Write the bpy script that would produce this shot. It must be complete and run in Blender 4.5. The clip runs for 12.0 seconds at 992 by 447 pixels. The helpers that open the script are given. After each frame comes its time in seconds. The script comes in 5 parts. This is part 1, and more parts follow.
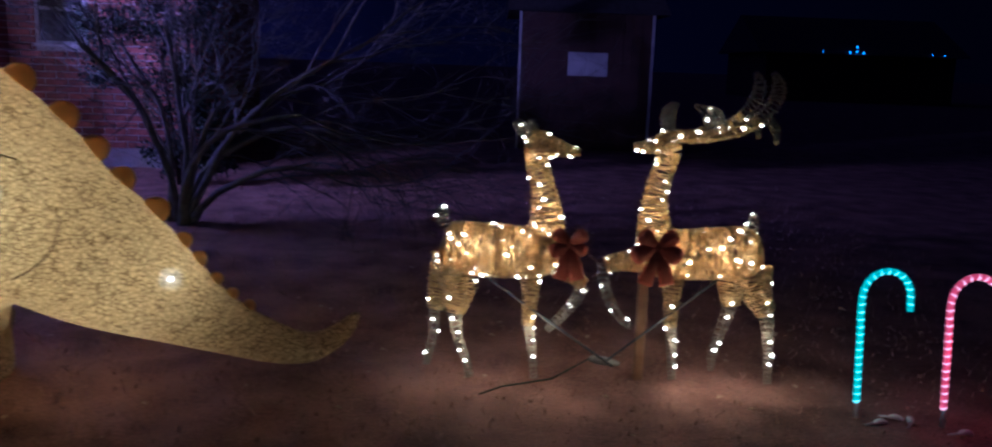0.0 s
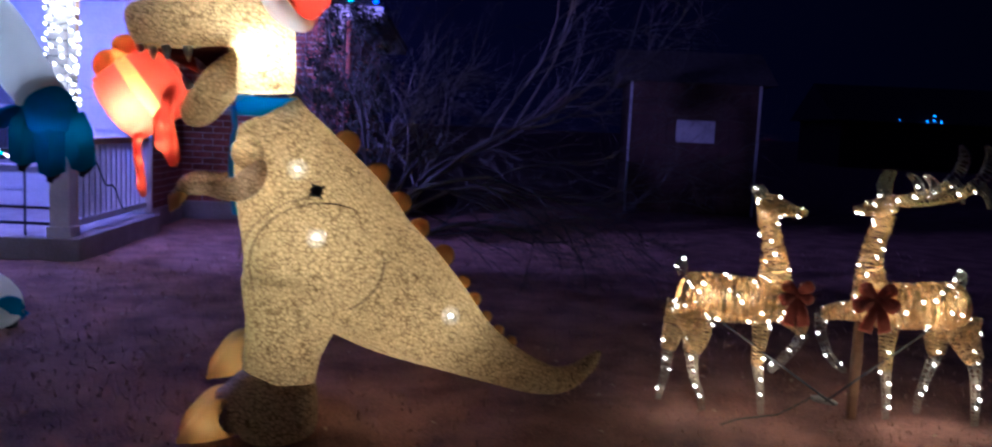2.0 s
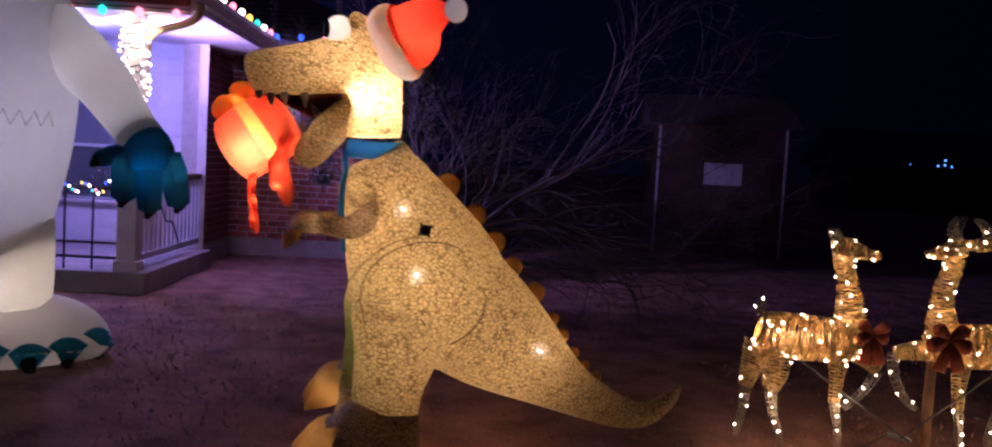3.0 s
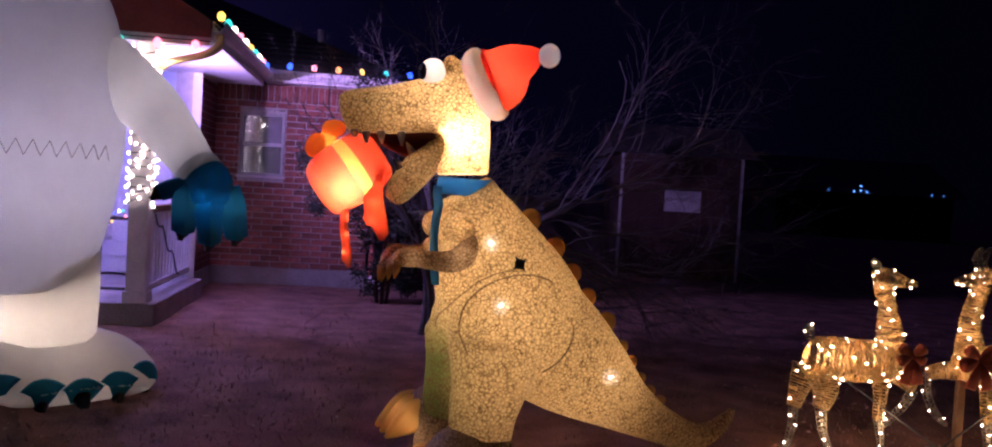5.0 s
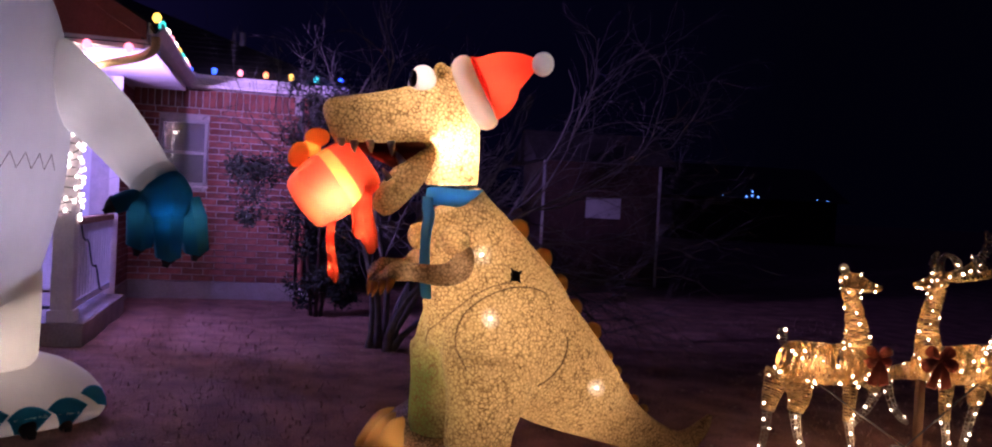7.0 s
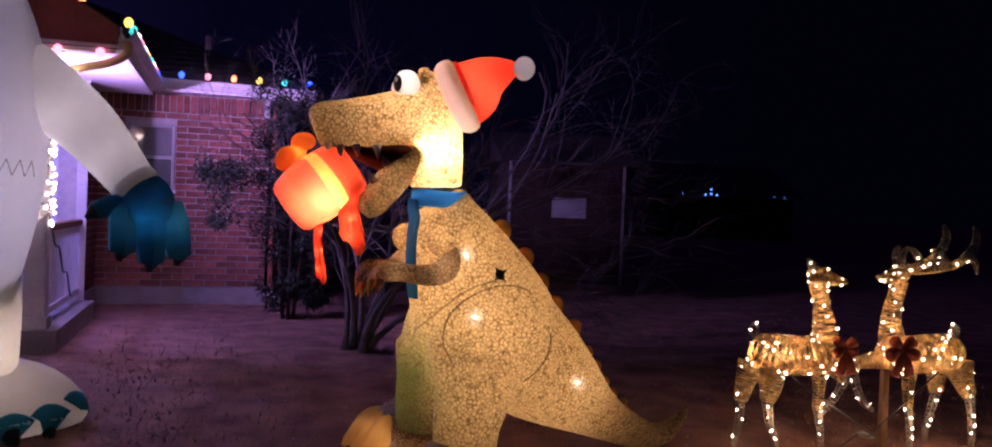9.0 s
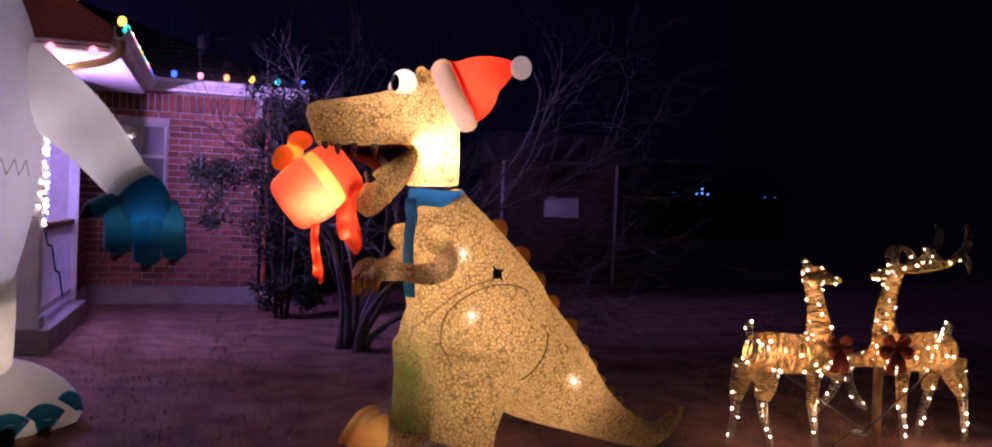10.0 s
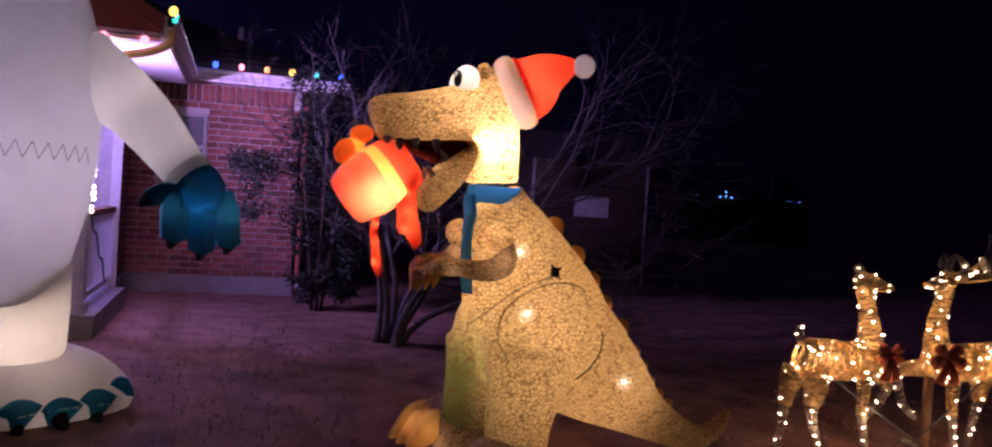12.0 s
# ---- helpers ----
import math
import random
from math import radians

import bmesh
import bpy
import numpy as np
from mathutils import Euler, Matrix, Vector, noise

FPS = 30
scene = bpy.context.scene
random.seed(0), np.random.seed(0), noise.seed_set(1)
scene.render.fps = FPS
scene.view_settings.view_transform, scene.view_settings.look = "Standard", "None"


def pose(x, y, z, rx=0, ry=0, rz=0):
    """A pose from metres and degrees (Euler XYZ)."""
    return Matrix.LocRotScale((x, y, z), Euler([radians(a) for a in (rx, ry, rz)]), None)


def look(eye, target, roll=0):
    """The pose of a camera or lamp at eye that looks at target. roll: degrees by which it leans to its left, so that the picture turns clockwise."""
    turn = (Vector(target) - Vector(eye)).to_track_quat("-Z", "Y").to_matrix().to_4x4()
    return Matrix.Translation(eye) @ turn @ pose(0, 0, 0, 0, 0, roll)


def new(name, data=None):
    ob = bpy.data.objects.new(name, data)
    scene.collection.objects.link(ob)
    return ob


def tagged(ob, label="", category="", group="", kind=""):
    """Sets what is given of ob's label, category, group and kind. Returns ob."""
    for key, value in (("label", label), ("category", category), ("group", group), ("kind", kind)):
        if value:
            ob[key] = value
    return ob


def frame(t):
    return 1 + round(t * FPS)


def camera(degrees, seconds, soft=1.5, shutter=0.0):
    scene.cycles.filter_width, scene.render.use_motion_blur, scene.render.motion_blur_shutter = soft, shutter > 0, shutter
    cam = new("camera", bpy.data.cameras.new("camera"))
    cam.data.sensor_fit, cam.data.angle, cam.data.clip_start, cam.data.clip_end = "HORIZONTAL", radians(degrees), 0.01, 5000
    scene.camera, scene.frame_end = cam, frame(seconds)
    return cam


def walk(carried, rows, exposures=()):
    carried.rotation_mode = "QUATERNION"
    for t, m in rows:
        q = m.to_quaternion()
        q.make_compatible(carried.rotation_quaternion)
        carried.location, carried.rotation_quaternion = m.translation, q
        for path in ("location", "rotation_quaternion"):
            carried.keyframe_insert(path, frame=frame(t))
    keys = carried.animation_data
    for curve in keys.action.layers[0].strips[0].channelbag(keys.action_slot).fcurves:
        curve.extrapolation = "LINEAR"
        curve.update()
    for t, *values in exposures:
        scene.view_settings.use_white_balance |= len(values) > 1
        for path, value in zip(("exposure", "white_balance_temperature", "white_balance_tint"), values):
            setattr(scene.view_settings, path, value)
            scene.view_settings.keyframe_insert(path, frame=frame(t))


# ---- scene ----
from mathutils.bvhtree import BVHTree

cam = camera(59.3, 12.0, soft=2.0, shutter=0.7)
METRES, EYE, TILT, LEAN, TURN = 3.5, 1.36, 1.2, 0.0, 0.0
ROWS = [
    (0.0, 0.0, 0.0, 0.0, 0.41, -11.56, -2.0),
    (0.5, -0.0792, -0.0343, -0.0041, 1.33, -10.67, -1.69),
    (1.0, -0.1519, -0.0707, 0.0011, 2.62, -9.92, -1.83),
    (1.5, -0.206, -0.144, 0.0049, 3.45, -9.25, -2.09),
    (2.0, -0.2624, -0.178, 0.0025, 4.14, -7.61, -2.57),
    (2.5, -0.3296, -0.2061, -0.0003, 4.53, -5.58, -3.0),
    (3.0, -0.3857, -0.2481, 0.0043, 4.48, -5.07, -3.18),
    (3.5, -0.4446, -0.3012, 0.0111, 4.09, -4.62, -3.46),
    (5.5, -0.6715, -0.318, 0.0101, -3.14, -2.95, -3.3),
    (6.0, -0.7069, -0.2921, 0.0071, -5.29, -2.75, -3.3),
    (6.5, -0.7325, -0.2747, 0.0069, -6.46, -2.6, -3.36),
    (7.0, -0.76, -0.2796, 0.0081, -7.65, -2.42, -3.18),
    (9.0, -0.7981, -0.3065, 0.0073, -10.27, -2.24, -2.54),
    (9.5, -0.8025, -0.3081, 0.0069, -10.61, -2.26, -2.52),
    (10.0, -0.8072, -0.3065, 0.0064, -10.87, -2.25, -2.54),
    (10.5, -0.8144, -0.3032, 0.006, -10.81, -2.31, -2.79),
    (11.0, -0.8231, -0.3027, 0.0061, -10.69, -2.25, -3.0),
    (11.5, -0.8355, -0.3102, 0.0068, -10.47, -2.25, -3.46),
    (12.0, -0.8642, -0.2951, 0.003, -9.6, -2.48, -3.96),
]
walk(cam, [(t, pose(0, 0, EYE, TILT, LEAN, TURN) @ pose(METRES * x, METRES * y, METRES * z, 90 + pitch, roll, yaw)) for t, x, y, z, yaw, pitch, roll in ROWS],
     exposures=[(0.0, 0.1, 4220, 1), (1.2, 0.15, 4300, 2), (2.1, 0.22, 4350, 6), (2.6, -0.05, 5600, 20), (3.7, 0.02, 6000, 26), (5.4, 0.13, 6000, 28), (12.0, 0.17, 6250, 32)])

# ---- world: a clear night ----
world = bpy.data.worlds.new("night_sky")
scene.world = world
world.use_nodes = True
wt = world.node_tree
wbg = wt.nodes["Background"]
wco = wt.nodes.new("ShaderNodeTexCoord")
wsep = wt.nodes.new("ShaderNodeSeparateXYZ")
wramp = wt.nodes.new("ShaderNodeValToRGB")
wramp.color_ramp.elements[0].position = 0.0
wramp.color_ramp.elements[0].color = (0.0080, 0.0054, 0.0310, 1)
wramp.color_ramp.elements[1].position = 1.0
wramp.color_ramp.elements[1].color = (0.0004, 0.0004, 0.0019, 1)
wmid = wramp.color_ramp.elements.new(0.42)
wmid.color = (0.0011, 0.0010, 0.0062, 1)
wrange = wt.nodes.new("ShaderNodeMapRange")
wrange.inputs["From Min"].default_value, wrange.inputs["From Max"].default_value = -0.55, 0.45
wt.links.new(wco.outputs["Generated"], wsep.inputs[0])
wt.links.new(wsep.outputs["X"], wrange.inputs["Value"])
wt.links.new(wrange.outputs[0], wramp.inputs[0])
wt.links.new(wramp.outputs[0], wbg.inputs["Color"])
wbg.inputs["Strength"].default_value = 1.0


def lamp(name, place, colour, watts, size=0.03):
    data = bpy.data.lights.new(name, "POINT")
    data.color, data.energy, data.shadow_soft_size = colour, watts, size
    ob = new(name, data)
    ob.location = place
    return ob


# ---- materials ----
def nodes_of(name):
    m = bpy.data.materials.new(name)
    m.use_nodes = True
    return m, m.node_tree, m.node_tree.nodes["Principled BSDF"]


def surface(name, dark, light, scale=8.0, rough=0.7, bump=0.2, metal=0.0, fine=12.0, vary=0.0):
    """Paint, wood, stone: two scales of noise between two colours, with a fine relief."""
    m, t, p = nodes_of(name)
    n = t.nodes
    co = n.new("ShaderNodeTexCoord")
    big, small = n.new("ShaderNodeTexNoise"), n.new("ShaderNodeTexNoise")
    big.inputs["Scale"].default_value = scale
    small.inputs["Scale"].default_value = scale * fine
    small.inputs["Detail"].default_value = 4
    t.links.new(co.outputs["Object"], big.inputs["Vector"])
    t.links.new(co.outputs["Object"], small.inputs["Vector"])
    add = n.new("ShaderNodeMath")
    add.operation = "MULTIPLY_ADD"
    add.inputs[1].default_value = 0.5
    t.links.new(small.outputs["Fac"], add.inputs[0])
    half = n.new("ShaderNodeMath")
    half.operation = "MULTIPLY"
    half.inputs[1].default_value = 0.5
    t.links.new(big.outputs["Fac"], half.inputs[0])
    t.links.new(half.outputs[0], add.inputs[2])
    ramp = n.new("ShaderNodeValToRGB")
    ramp.color_ramp.elements[0].position, ramp.color_ramp.elements[1].position = 0.36, 0.64
    ramp.color_ramp.elements[0].color = (*dark, 1)
    ramp.color_ramp.elements[1].color = (*light, 1)
    t.links.new(add.outputs[0], ramp.inputs[0])
    colour = ramp.outputs[0]
    if vary:
        info, hsv = n.new("ShaderNodeObjectInfo"), n.new("ShaderNodeHueSaturation")
        rng = n.new("ShaderNodeMapRange")
        rng.inputs["To Min"].default_value, rng.inputs["To Max"].default_value = 1 - vary, 1 + vary
        t.links.new(info.outputs["Random"], rng.inputs["Value"])
        t.links.new(rng.outputs[0], hsv.inputs["Value"])
        t.links.new(colour, hsv.inputs["Color"])
        colour = hsv.outputs[0]
    t.links.new(colour, p.inputs["Base Color"])
    p.inputs["Roughness"].default_value, p.inputs["Metallic"].default_value = rough, metal
    b = n.new("ShaderNodeBump")
    b.inputs["Strength"].default_value, b.inputs["Distance"].default_value = bump, 0.01
    t.links.new(small.outputs["Fac"], b.inputs["Height"])
    t.links.new(b.outputs[0], p.inputs["Normal"])
    return m


def glow(name, colour, power):
    m, t, p = nodes_of(name)
    p.inputs["Base Color"].default_value = (*colour, 1)
    p.inputs["Emission Color"].default_value = (*colour, 1)
    p.inputs["Emission Strength"].default_value = power
    return m


def cloth(name, base, through_part=0.5, wrinkle=0.25, pattern=None, tint=None, rough=0.55, sheer=0.0):
    """Thin inflated polyester that lets the light inside shine through. pattern: colour of a crackled print; tint: a second print
    colour on the lower front of the belly; sheer: the share of light that passes the weave straight."""
    m, t, p = nodes_of(name)
    n = t.nodes
    co = n.new("ShaderNodeTexCoord")
    noise_a = n.new("ShaderNodeTexNoise")
    noise_a.inputs["Scale"].default_value = 5.0
    noise_a.inputs["Detail"].default_value = 5
    t.links.new(co.outputs["Object"], noise_a.inputs["Vector"])
    shade = n.new("ShaderNodeMixRGB")
    shade.inputs[1].default_value = (*[c * 0.82 for c in base], 1)
    shade.inputs[2].default_value = (*base, 1)
    t.links.new(noise_a.outputs["Fac"], shade.inputs[0])
    colour = shade.outputs[0]
    if tint:
        sep = n.new("ShaderNodeSeparateXYZ")
        t.links.new(co.outputs["Object"], sep.inputs[0])
        fx, fz, fm = n.new("ShaderNodeMapRange"), n.new("ShaderNodeMapRange"), n.new("ShaderNodeMath")
        fx.inputs["From Min"].default_value, fx.inputs["From Max"].default_value = -0.10, 0.12
        fz.inputs["From Min"].default_value, fz.inputs["From Max"].default_value = 1.0, 0.58
        fm.operation = "MULTIPLY"
        t.links.new(sep.outputs["X"], fx.inputs["Value"])
        t.links.new(sep.outputs["Z"], fz.inputs["Value"])
        t.links.new(fx.outputs[0], fm.inputs[0])
        t.links.new(fz.outputs[0], fm.inputs[1])
        fy, fn = n.new("ShaderNodeMapRange"), n.new("ShaderNodeMath")
        fy.inputs["From Min"].default_value, fy.inputs["From Max"].default_value = 0.42, 0.06
        fn.operation = "MULTIPLY"
        t.links.new(sep.outputs["Y"], fy.inputs["Value"])
        t.links.new(fm.outputs[0], fn.inputs[0])
        t.links.new(fy.outputs[0], fn.inputs[1])
        mx = n.new("ShaderNodeMixRGB")
        mx.inputs[2].default_value = (*tint, 1)
        t.links.new(fn.outputs[0], mx.inputs[0])
        t.links.new(colour, mx.inputs[1])
        colour = mx.outputs[0]
    if pattern:
        warp = n.new("ShaderNodeTexNoise")
        warp.inputs["Scale"].default_value = 30.0
        warp.inputs["Detail"].default_value = 3
        t.links.new(co.outputs["Object"], warp.inputs["Vector"])
        vm = n.new("ShaderNodeVectorMath")
        vm.operation = "MULTIPLY_ADD"
        vm.inputs[1].default_value = (0.016, 0.016, 0.016)
        t.links.new(warp.outputs["Color"], vm.inputs[0])
        t.links.new(co.outputs["Object"], vm.inputs[2])
        for scale, width, amount in ((47.0, 0.16, 0.97), (94.0, 0.18, 0.62)):
            vor = n.new("ShaderNodeTexVoronoi")
            vor.feature = "DISTANCE_TO_EDGE"
            vor.inputs["Scale"].default_value = scale
            t.links.new(vm.outputs[0], vor.inputs["Vector"])
            line = n.new("ShaderNodeMapRange")
            line.inputs["From Min"].default_value, line.inputs["From Max"].default_value = 0.015, width
            line.inputs["To Min"].default_value, line.inputs["To Max"].default_value = amount, 0.0
            t.links.new(vor.outputs["Distance"], line.inputs["Value"])
            mx = n.new("ShaderNodeMixRGB")
            mx.inputs[2].default_value = (*pattern, 1)
            patch = n.new("ShaderNodeTexNoise")
            patch.inputs["Scale"].default_value = scale * 0.42
            t.links.new(co.outputs["Object"], patch.inputs["Vector"])
            span = n.new("ShaderNodeMapRange")
            span.inputs["From Min"].default_value, span.inputs["From Max"].default_value = 0.32, 0.62
            span.inputs["To Min"].default_value, span.inputs["To Max"].default_value = 0.55, 1.0
            t.links.new(patch.outputs["Fac"], span.inputs["Value"])
            worn = n.new("ShaderNodeMath")
            worn.operation = "MULTIPLY"
            t.links.new(line.outputs[0], worn.inputs[0])
            t.links.new(span.outputs[0], worn.inputs[1])
            t.links.new(worn.outputs[0], mx.inputs[0])
            t.links.new(colour, mx.inputs[1])
            colour = mx.outputs[0]
    t.links.new(colour, p.inputs["Base Color"])
    p.inputs["Roughness"].default_value = rough
    p.inputs["Specular IOR Level"].default_value = 0.2
    tr, mix = n.new("ShaderNodeBsdfTranslucent"), n.new("ShaderNodeMixShader")
    t.links.new(colour, tr.inputs["Color"])
    mix.inputs[0].default_value = through_part
    t.links.new(p.outputs[0], mix.inputs[1])
    t.links.new(tr.outputs[0], mix.inputs[2])
    out = mix.outputs[0]
    if sheer:
        weave, open_mix = n.new("ShaderNodeBsdfTransparent"), n.new("ShaderNodeMixShader")
        open_mix.inputs[0].default_value = sheer
        t.links.new(out, open_mix.inputs[1])
        t.links.new(weave.outputs[0], open_mix.inputs[2])
        out = open_mix.outputs[0]
    t.links.new(out, n["Material Output"].inputs["Surface"])
    fold = n.new("ShaderNodeTexNoise")
    fold.inputs["Scale"].default_value = 14.0
    fold.inputs["Detail"].default_value = 3
    t.links.new(co.outputs["Object"], fold.inputs["Vector"])
    b = n.new("ShaderNodeBump")
    b.inputs["Strength"].default_value, b.inputs["Distance"].default_value = wrinkle, 0.02
    t.links.new(fold.outputs["Fac"], b.inputs["Height"])
    t.links.new(b.outputs[0], p.inputs["Normal"])
    t.links.new(b.outputs[0], tr.inputs["Normal"])
    return m


SKIN = cloth("printed_tan_polyester", (0.82, 0.59, 0.29), 0.5, 0.3, (0.11, 0.062, 0.022), (0.11, 0.18, 0.055), sheer=0.06)
# same print again, darkened in colour for limbs the inner light barely reaches
SKIN_UNLIT = cloth("printed_tan_polyester_unlit", (0.70, 0.50, 0.30), 0.4, 0.3, (0.13, 0.08, 0.035))
CLAW = cloth("yellow_polyester", (0.90, 0.60, 0.20), 0.5, 0.15)
SPIKE = cloth("ochre_polyester", (0.90, 0.58, 0.17), 0.5, 0.15)
RED = cloth("red_polyester", (0.90, 0.085, 0.03), 0.5, 0.25)
GIFT = cloth("coral_polyester", (0.95, 0.155, 0.045), 0.5, 0.25)
ORANGE = cloth("orange_polyester", (0.95, 0.30, 0.03), 0.5, 0.2)
YELLOW = cloth("yellow_ribbon", (0.98, 0.62, 0.10), 0.5, 0.15)
WHITE = cloth("white_polyester", (0.86, 0.84, 0.80), 0.45, 0.15)
TEAL = cloth("teal_polyester", (0.16, 0.47, 0.85), 0.62, 0.25)
BLUE = cloth("blue_polyester", (0.02, 0.23, 0.38), 0.5, 0.2)
GUM = cloth("dark_red_polyester", (0.16, 0.03, 0.02), 0.3, 0.2)
SNOW = cloth("white_fur_print_polyester", (0.80, 0.78, 0.76), 0.5, 0.12)
INK = surface("black_cloth", (0.008, 0.008, 0.010), (0.02, 0.018, 0.02), 20, 0.7, 0.1)
THREAD = surface("brown_thread", (0.10, 0.055, 0.02), (0.16, 0.09, 0.04), 30, 0.8, 0.1)
BRICK = surface("fired_brick", (0.15, 0.042, 0.033), (0.34, 0.115, 0.085), 9, 0.9, 0.6, vary=0.35)
MORTAR = surface("mortar", (0.40, 0.36, 0.34), (0.55, 0.50, 0.48), 12, 0.95, 0.5)
CONCRETE = surface("concrete", (0.24, 0.21, 0.20), (0.36, 0.32, 0.31), 4, 0.9, 0.4)
SIDING = surface("pale_painted_siding", (0.62, 0.60, 0.62), (0.74, 0.72, 0.74), 3, 0.6, 0.1)
TRIM = surface("white_trim_paint", (0.60, 0.56, 0.55), (0.76, 0.72, 0.70), 5, 0.5, 0.1)
GABLE = surface("red_brown_gable_paint", (0.30, 0.075, 0.045), (0.42, 0.11, 0.07), 4, 0.6, 0.15)
SHINGLE = surface("asphalt_shingle", (0.035, 0.03, 0.03), (0.09, 0.08, 0.08), 10, 0.95, 0.8)
IRON = surface("dark_painted_iron", (0.07, 0.07, 0.08), (0.13, 0.13, 0.15), 20, 0.5, 0.1, 0.5)
DOWNSPOUT = surface("cream_gutter_paint", (0.60, 0.42, 0.16), (0.74, 0.54, 0.24), 6, 0.4, 0.05)
SCREEN = surface("grey_insect_screen", (0.018, 0.016, 0.02), (0.035, 0.032, 0.037), 40, 0.8, 0.1)
GLASS = surface("window_glass", (0.62, 0.64, 0.66), (0.72, 0.73, 0.74), 2, 0.03, 0.0)
GLASS.node_tree.nodes["Principled BSDF"].inputs["Transmission Weight"].default_value = 0.92
CURTAIN = surface("window_blind", (0.10, 0.088, 0.10), (0.16, 0.145, 0.155), 6, 0.8, 0.1)
BARK = surface("grey_bark", (0.065, 0.058, 0.058), (0.15, 0.135, 0.13), 14, 0.85, 0.5)
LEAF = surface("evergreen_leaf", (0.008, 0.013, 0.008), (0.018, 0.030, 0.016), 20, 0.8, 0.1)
PLANK = surface("stained_board", (0.03, 0.014, 0.012), (0.07, 0.032, 0.024), 5, 0.85, 0.4)
GREY_TRIM = surface("weathered_grey_trim", (0.30, 0.30, 0.30), (0.46, 0.45, 0.44), 6, 0.7, 0.2)
SOIL = surface("dormant_lawn_soil", (0.105, 0.048, 0.036), (0.42, 0.215, 0.165), 3.2, 0.98, 1.0, fine=30)
STRAW = surface("dormant_grass", (0.19, 0.10, 0.075), (0.46, 0.27, 0.20), 2.0, 0.9, 0.2)
DEADLEAF = surface("fallen_leaf", (0.35, 0.24, 0.16), (0.6, 0.46, 0.34), 9, 0.8, 0.2)
GOLD = surface("gold_tinsel_wire", (0.50, 0.32, 0.12), (0.88, 0.64, 0.31), 40, 0.28, 0.1, 0.7)
CLEAR = surface("grey_clear_tinsel", (0.24, 0.20, 0.16), (0.44, 0.38, 0.31), 40, 0.28, 0.1, 0.5)
STAKE = surface("brown_stake", (0.16, 0.08, 0.04), (0.28, 0.15, 0.08), 15, 0.8, 0.3)
VELVET = surface("red_velvet", (0.30, 0.055, 0.025), (0.52, 0.12, 0.06), 12, 0.75, 0.2)
CABLE = surface("green_cable", (0.01, 0.02, 0.012), (0.02, 0.035, 0.02), 20, 0.5, 0.05)
WARM = glow("warm_white_bulb", (1.0, 0.80, 0.50), 18.0)
COOLWHITE = glow("white_mini_bulb", (1.0, 0.86, 0.74), 10.0)
INNER = glow("inner_bulb", (1.0, 0.86, 0.60), 60.0)
# glowing see-through shell added for the soft halo round each inner bulb
HALO, ft_tree, ft_p = nodes_of("bulb_halo")
ft_mix, ft_clear = ft_tree.nodes.new("ShaderNodeMixShader"), ft_tree.nodes.new("ShaderNodeBsdfTransparent")
ft_p.inputs["Emission Color"].default_value, ft_p.inputs["Emission Strength"].default_value = (1.0, 0.74, 0.40, 1), 8.0
ft_mix.inputs[0].default_value = 0.25
ft_tree.links.new(ft_clear.outputs[0], ft_mix.inputs[1])
ft_tree.links.new(ft_p.outputs[0], ft_mix.inputs[2])
ft_tree.links.new(ft_mix.outputs[0], ft_tree.nodes["Material Output"].inputs["Surface"])
BULB = {
    "blue": glow("blue_bulb", (0.04, 0.12, 1.0), 2.6), "teal": glow("teal_bulb", (0.03, 0.75, 0.60), 1.7),
    "pink": glow("pink_bulb", (1.0, 0.26, 0.34), 2.6), "orange": glow("orange_bulb", (1.0, 0.30, 0.10), 2.4),
    "yellow": glow("yellow_bulb", (1.0, 0.58, 0.08), 2.8), "white": glow("clear_bulb", (1.0, 0.85, 0.7), 6.0),
}


# ---- mesh helpers ----
def part(name, bm, material, parent=None, label="", smooth=True):
    me = bpy.data.meshes.new(name)
    bmesh.ops.recalc_face_normals(bm, faces=bm.faces)
    bm.to_mesh(me)
    bm.free()
    me.materials.append(material)
    if smooth:
        for q in me.polygons:
            q.use_smooth = True
    ob = new(name, me)
    if parent:
        ob.parent = parent
    if label:
        tagged(ob, label)
    return ob


def thing(name, m, label, category, group="", kind=""):
    ob = new(name)
    ob.empty_display_size = 0.1
    ob.matrix_basis = m
    return tagged(ob, label, category, group, kind)


def box(bm, lo, hi, bevel=0.0):
    vs = bmesh.ops.create_cube(bm, size=1)["verts"]
    for v in vs:
        v.co = Vector([(lo[i] + hi[i]) / 2 + v.co[i] * (hi[i] - lo[i]) for i in range(3)])
    if bevel:
        es = list({e for v in vs for e in v.link_edges})
        bmesh.ops.bevel(bm, geom=es, offset=bevel, segments=2, affect="EDGES", profile=0.5)
    return bm


def blob(bm, centre, radii, turn=(0, 0, 0), u=20, v=12):
    m = Matrix.LocRotScale(centre, Euler([radians(a) for a in turn]), Vector(radii))
    bmesh.ops.create_uvsphere(bm, u_segments=u, v_segments=v, radius=1, matrix=m)
    return bm


